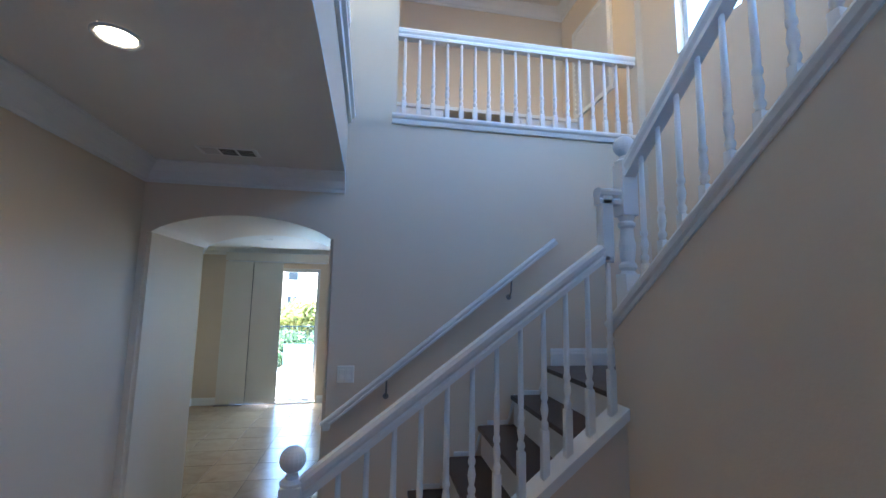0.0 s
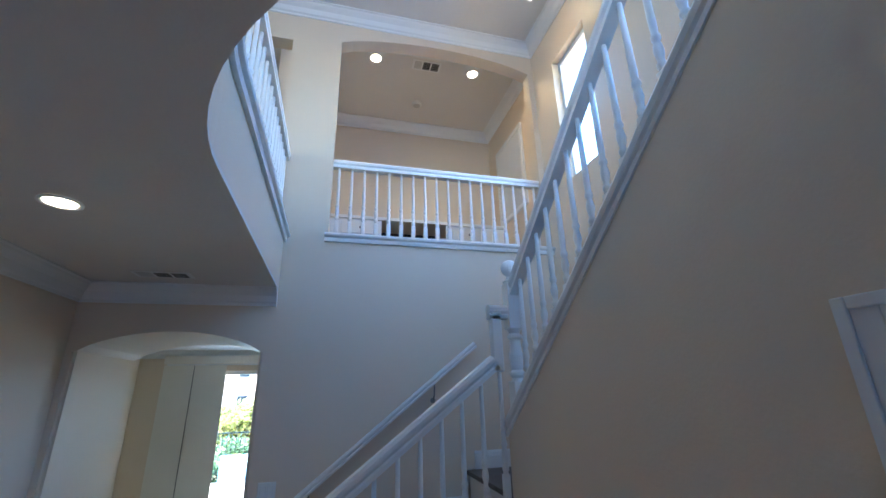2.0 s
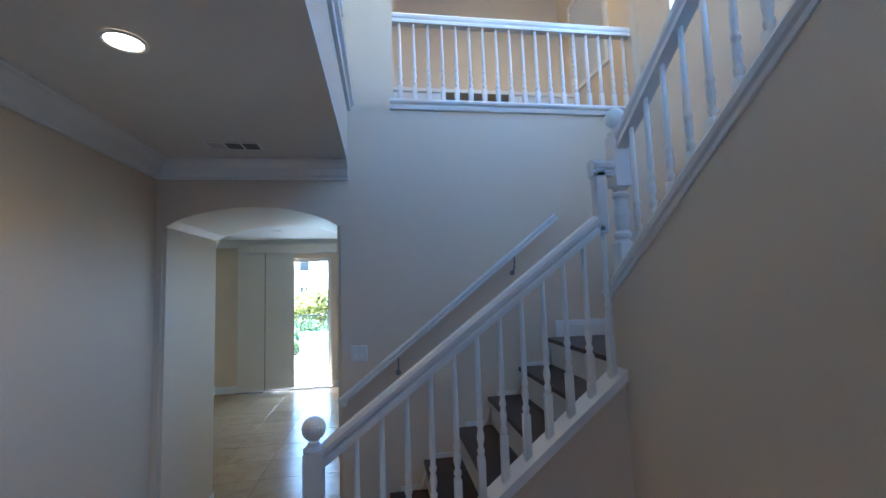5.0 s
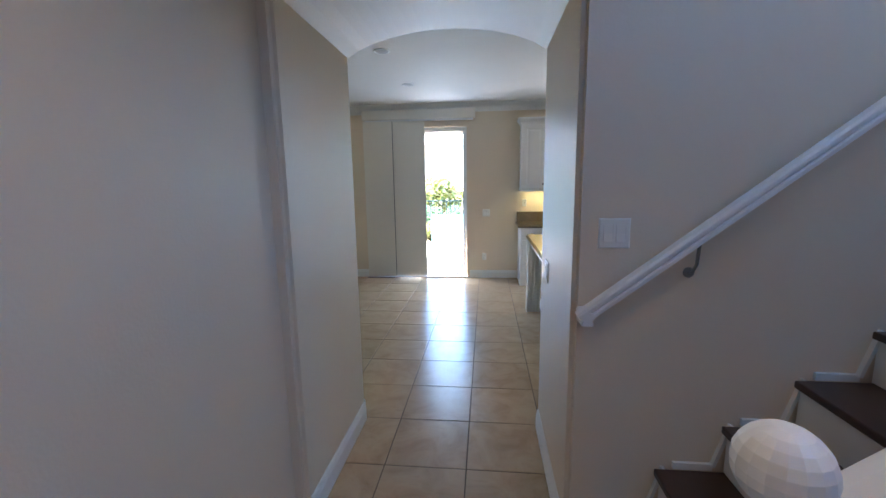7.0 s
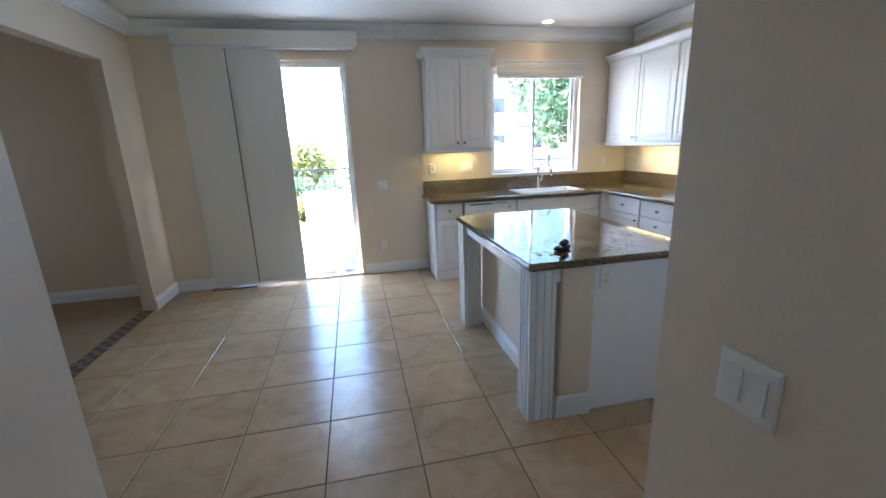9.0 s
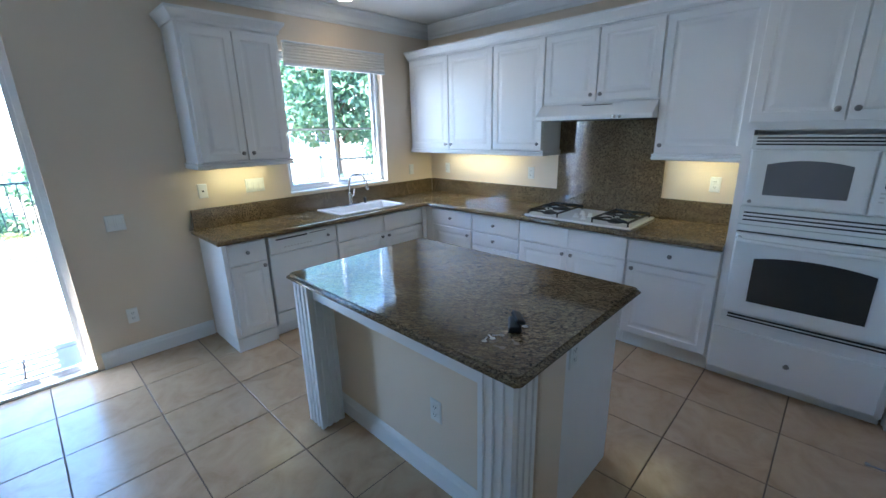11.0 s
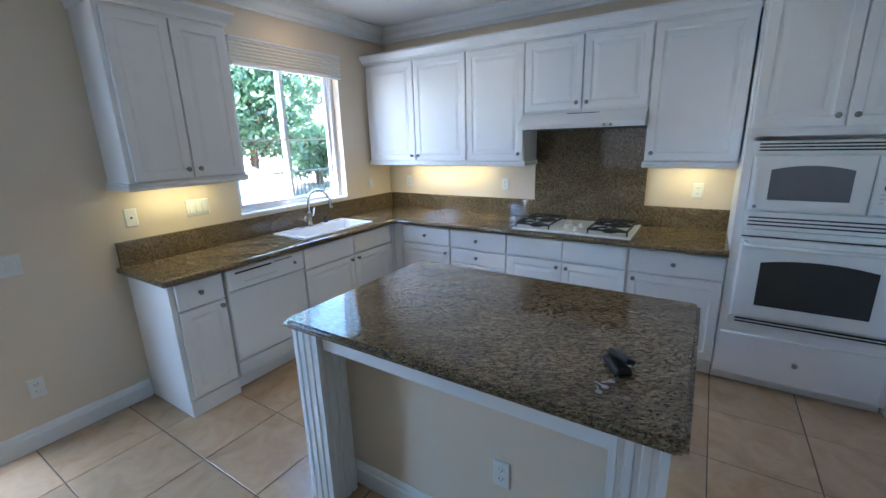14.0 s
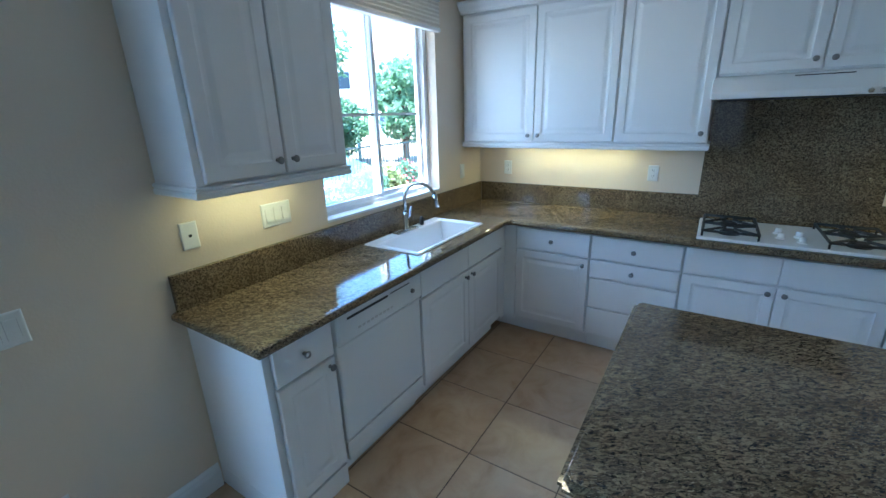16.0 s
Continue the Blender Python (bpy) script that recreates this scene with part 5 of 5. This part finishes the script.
for x in (-0.6, 0.75):
    d = part("drawer", B((x - 0.22, x + 0.22, -0.285, -0.27, 0.6, 0.75), bevel=0.003), TRIM, desk)
    knob(d, x, 0.67, -0.285)
sh = tagged(new("window_4"), "white louvred shutters on a loft window", kind="structure")
sh.matrix_basis = Matrix.Translation((2.62, 1.4, 0)) @ TURNED
part("shutter_frame", frame_bm(0, 0.8, 4.0, 5.1, -0.03, -0.001, 0.05), TRIM, sh)
for i in range(16):
    z = 4.08 + i * 0.061
    bm = B((0.05, 0.75, -0.004, 0.004, -0.028, 0.028))
    bmesh.ops.transform(bm, matrix=Matrix.Translation((0, -0.02, z)) @ Matrix.Rotation(radians(35), 4, "X"), verts=bm.verts)
    part("louvre", bm, TRIM, sh)


# ---- outside: patio, pergola, fence, planting, houses ----
structure("ground", B((-300, 300, YB + 0.16, 600, -0.6, -0.14)), SOIL, "dry brown ground reaching the horizon")
structure("ground_house_pad", B((-14, 14, -20, YB + 0.16, -0.6, -0.2)), SOIL, "ground under the house")
STAMP = material("stamped_concrete", (0.27, 0.26, 0.245), 0.8, vary=0.14, scale=1.6, grain=40, bump=0.5)
patio = structure("patio", B((-8, 9, YB + 0.16, 9.2, -0.14, -0.075)), GROUT, "stamped concrete patio outside the slider")
slab = bpy.data.meshes.new("slab")
bm = B((-0.43, 0.43, -0.29, 0.29, -0.04, 0.03), bevel=0.008)
bm.to_mesh(slab)
bm.free()
slab.materials.append(STAMP)
for r in range(7):
    for c in range(14):
        ob = new("paving_slab", slab)
        ob.parent = patio
        ob.location = (-5.8 + c * 0.87 + (0.43 if r % 2 else 0), YB + 0.47 + r * 0.59, -0.07 + 0.004 * random.random())

per = thing("pergola", pose(-0.6, YB + 1.0, -0.05), "painted wooden slatted pergola shading the patio", "pergola")


def per_part(name, bm):
    ob = part(name, bm, BEAM, per)
    ob.matrix_parent_inverse = per.matrix_basis.inverted()


for i in range(15):
    y = YB + 0.3 + i * 0.115
    per_part("slat", B((-4.4, 0.75, y, y + 0.05, 2.78, 2.82)))
for x in (-3.9, -2.9, -1.9, -0.9, 0.1):
    per_part("rafter", B((x, x + 0.09, YB + 0.165, YB + 2.05, 2.64, 2.78)))
per_part("beam", B((-4.4, 0.75, YB + 1.95, YB + 2.08, 2.5, 2.64)))
for x in (-4.2, 0.6):
    per_part("post", B((x, x + 0.12, YB + 1.95, YB + 2.08, -0.05, 2.5)))

fence = thing("iron_fence", pose(0, 10.0, -0.12), "dark green wrought-iron garden fence with thin pickets", "fence")
picket = bpy.data.meshes.new("picket")
bm = B((-0.008, 0.008, -0.008, 0.008, 0.08, 1.14))
bm.to_mesh(picket)
bm.free()
picket.materials.append(IRON)
for i in range(190):
    ob = new("picket", picket)
    ob.parent = fence
    ob.location = (-5.0 + i * 0.115, 0, 0)
for i in range(10):
    part("post", B((-5.0 + i * 2.3 - 0.03, -5.0 + i * 2.3 + 0.03, -0.03, 0.03, -0.05, 1.24), bevel=0.006), IRON, fence)
for z in (0.12, 1.12):
    part("rail", B((-5.0, 17.0, -0.018, 0.018, z, z + 0.035)), IRON, fence)


def leaf_mesh(name, lumps, count, size, mat, seed):
    """Many small bent leaves scattered through lumps (centre, radii)."""
    rng = np.random.default_rng(seed)
    verts, faces = [], []
    for c, r in lumps:
        for _ in range(count):
            d = rng.normal(size=3)
            d /= np.linalg.norm(d)
            p = np.array(c) + d * np.array(r) * (0.35 + 0.65 * rng.random() ** 0.4) * (0.85 + 0.3 * rng.random())
            a = rng.normal(size=3)
            a /= np.linalg.norm(a)
            b = np.cross(a, rng.normal(size=3))
            b /= np.linalg.norm(b) + 1e-9
            s = size * (0.6 + 0.8 * rng.random())
            k = len(verts)
            n = np.cross(a, b)
            verts += [tuple(p - a * s), tuple(p + b * s * 0.45 + n * s * 0.15), tuple(p + a * s), tuple(p - b * s * 0.45 + n * s * 0.15)]
            faces += [(k, k + 1, k + 2), (k, k + 2, k + 3)]
    me = bpy.data.meshes.new(name)
    me.from_pydata(verts, [], faces)
    me.materials.append(mat)
    return me


def tree(x, y, h, spread, seed, label, lumps=16, count=260, mat=None):
    rng = np.random.default_rng(seed)
    ob = thing("tree", pose(x, y, -0.14), label, "tree", "garden trees")
    bm = bmesh.new()
    tips = []
    stem = [(0, 0, 0, 0.16), (0.05, 0.03, h * 0.25, 0.12), (-0.04, 0.05, h * 0.5, 0.08), (0.03, 0, h * 0.85, 0.03)]
    rings = []
    for sx, sy, sz, r in stem:
        rings.append([bm.verts.new((sx + r * math.cos(k * math.pi / 4), sy + r * math.sin(k * math.pi / 4), sz)) for k in range(8)])
    for a, b in zip(rings, rings[1:]):
        for k in range(8):
            bm.faces.new((a[k], a[(k + 1) % 8], b[(k + 1) % 8], b[k]))
    L = []
    for i in range(lumps):
        a = i * 2.4 + rng.random()
        z = h * (0.28 + 0.68 * (i + 0.5) / lumps)
        rad = spread * (0.45 + 0.55 * math.sin(math.pi * min(1, 0.15 + 0.8 * (i + 0.5) / lumps))) * (0.35 + 0.5 * rng.random())
        c = (rad * math.cos(a), rad * math.sin(a), z)
        tube(bm, [(0, 0, max(0.3, z - 0.9)), (c[0] * 0.6, c[1] * 0.6, z - 0.25), c], 0.022, 5)
        s = spread * (0.3 + 0.22 * rng.random())
        L.append((c, (s, s, s * 0.75)))
    part("trunk", bm, BARK, ob)
    leaves = new("crown", leaf_mesh("crown", L, count, 0.13, mat or LEAF, seed))
    leaves.parent = ob
    return ob


tree(7.5, 14.6, 6.6, 2.5, 1, "tall leafy green garden tree behind the fence", lumps=36, count=300)
tree(11.8, 16.5, 2.5, 1.5, 2, "rounded green tree beyond the fence", lumps=18)
tree(13.8, 14.3, 3.9, 1.6, 3, "rounded green tree beyond the fence", lumps=14)
tree(0.6, 15.0, 1.55, 1.4, 4, "low bushy green tree beyond the fence", lumps=12)
tree(-2.6, 15.5, 1.7, 1.5, 5, "low bushy green tree beyond the fence", lumps=12, mat=LEAF2)
tree(3.2, 17.5, 2.6, 1.5, 6, "low bushy green tree beyond the fence", lumps=12)


def shrub(x, y, r, h, seed, mat, label, flowers=False):
    ob = thing("shrub", pose(x, y, -0.14), label, "shrub", "garden shrubs")
    rng = np.random.default_rng(seed)
    L = [((r * 0.6 * rng.normal() * 0.5, r * 0.6 * rng.normal() * 0.5, h * (0.3 + 0.4 * rng.random())), (r * 0.55, r * 0.55, h * 0.4)) for _ in range(6)]
    bm = bmesh.new()
    for c, _ in L:
        tube(bm, [(0, 0, 0), (c[0] * 0.5, c[1] * 0.5, c[2] * 0.6), c], 0.012, 5)
    part("stems", bm, BARK, ob)
    o = new("foliage", leaf_mesh("foliage", L, 260, 0.05, mat, seed))
    o.parent = ob
    if flowers:
        f = new("flowers", leaf_mesh("flowers", [(c, (q[0] * 1.1, q[1] * 1.1, q[2] * 1.1)) for c, q in L], 40, 0.05, FLOWER, seed + 50))
        f.parent = ob


rng = random.Random(7)
for i in range(20):
    x = -4.6 + i * 0.72
    y = 9.45 + 0.25 * rng.random()
    kind = i % 4
    if i in (5, 6):
        shrub(x, y, 0.42, 0.5, 100 + i, LEAF2, "pale yellow-green clipped shrub by the patio")
    elif kind == 1 and i > 8:
        shrub(x, y, 0.42, 0.75, 100 + i, LEAF, "green shrub with pink flowers by the fence", True)
    else:
        shrub(x, y, 0.4, 0.55 + 0.3 * rng.random(), 100 + i, LEAF if kind else LEAF2, "loose green garden shrub along the fence")
for i in range(9):
    x = -4.4 + i * 1.1
    shrub(x, 10.7, 0.6, 0.95, 300 + i, LEAF, "dark green hedge shrub behind the fence")


def house(x, y, w, d, h, turn, label):
    ob = thing("house", pose(x, y, -0.14, 0, 0, turn), label, "house", "neighbouring houses")
    part("wall", B((-w / 2, w / 2, -d / 2, d / 2, 0, h)), STUCCO, ob)
    bm = bmesh.new()
    e = 0.5
    pts = [(-w / 2 - e, -d / 2 - e, h), (w / 2 + e, -d / 2 - e, h), (w / 2 + e, d / 2 + e, h), (-w / 2 - e, d / 2 + e, h)]
    a, b = (-w / 2 + d * 0.4, 0, h + d * 0.22), (w / 2 - d * 0.4, 0, h + d * 0.22)
    vs = [bm.verts.new(p) for p in pts + [a, b]]
    for f in ((0, 1, 5, 4), (2, 3, 4, 5), (1, 2, 5), (3, 0, 4), (3, 2, 1, 0)):
        bm.faces.new([vs[i] for i in f])
    part("roof", bm, ROOF, ob)
    part("fascia", B((-w / 2 - e, w / 2 + e, -d / 2 - e - 0.03, -d / 2 - e, h - 0.16, h + 0.02)), TRIM, ob)
    for floor in (0.9, 3.7):
        n = int(w / 2.6)
        for i in range(n):
            cx = -w / 2 + (i + 0.5) * w / n
            win = part("window", frame_bm(cx - 0.55, cx + 0.55, floor, floor + 1.3, -d / 2 - 0.04, -d / 2 - 0.001, 0.09), TRIM, ob)
            part("pane", B((cx - 0.46, cx + 0.46, -d / 2 - 0.02, -d / 2 - 0.002, floor + 0.09, floor + 1.21)), FARGLASS, win)
    return ob


house(13.5, 37, 12, 9, 5.8, -12, "two-storey cream stucco house with tiled roof beyond the garden")
house(25.5, 29, 14, 9, 5.8, -48, "two-storey cream stucco house with tiled hip roof nearby")
house(-14, 44, 13, 9, 5.6, 20, "two-storey cream stucco house in the distance")

# ---- tiled floors, one piece per tile ----
T = 0.457
OX, OY = -0.897, 1.808
floor = structure("floor", B((KXL - 0.14, KXR, FRONT, YB + 0.05, -0.09, -0.0025)), GROUT, "beige porcelain tile floor with dark grout joints")
tile = bpy.data.meshes.new("tile")
g = T / 2 - 0.0028
bm = B((-g, g, -g, g, -0.02, 0.0))
bmesh.ops.bevel(bm, geom=[e for e in bm.edges if min(v.co.z for v in e.verts) > -0.001], offset=0.002, segments=1, affect="EDGES")
bmesh.ops.recalc_face_normals(bm, faces=bm.faces)
bm.to_mesh(tile)
bm.free()
tile.materials.append(TILE)
for i in range(-5, 10):
    for j in range(-18, 9):
        cx, cy = OX + (i + 0.5) * T, OY + (j + 0.5) * T
        if cy < 1.0 and not -1.4 < cx < 1.7:
            continue
        if cx < KXL - 0.3 or cx > KXR + 0.2 or cy > YB + 0.15 or cy < FRONT:
            continue
        if 0.75 < cx and cy < 0.9 and cy > -1.0:
            continue
        ob = new("tile", tile)
        ob.parent = floor
        ob.location = (cx, cy, 0.0006 * ((i * 7 + j * 13) % 5 - 2) * 0.3)
border = structure("trim_threshold", B((KXL - 0.14, KXL - 0.02, 2.6, 4.48, -0.002, 0.005)), GROUT, "mosaic stone border at the opening to the next room")
for i in range(37):
    ob = part("mosaic_piece", B((KXL - 0.125 + (i % 2) * 0.05, KXL - 0.08 + (i % 2) * 0.05, 2.61 + i * 0.0495, 2.648 + i * 0.0495, 0.004, 0.008)), MOSAIC, border)
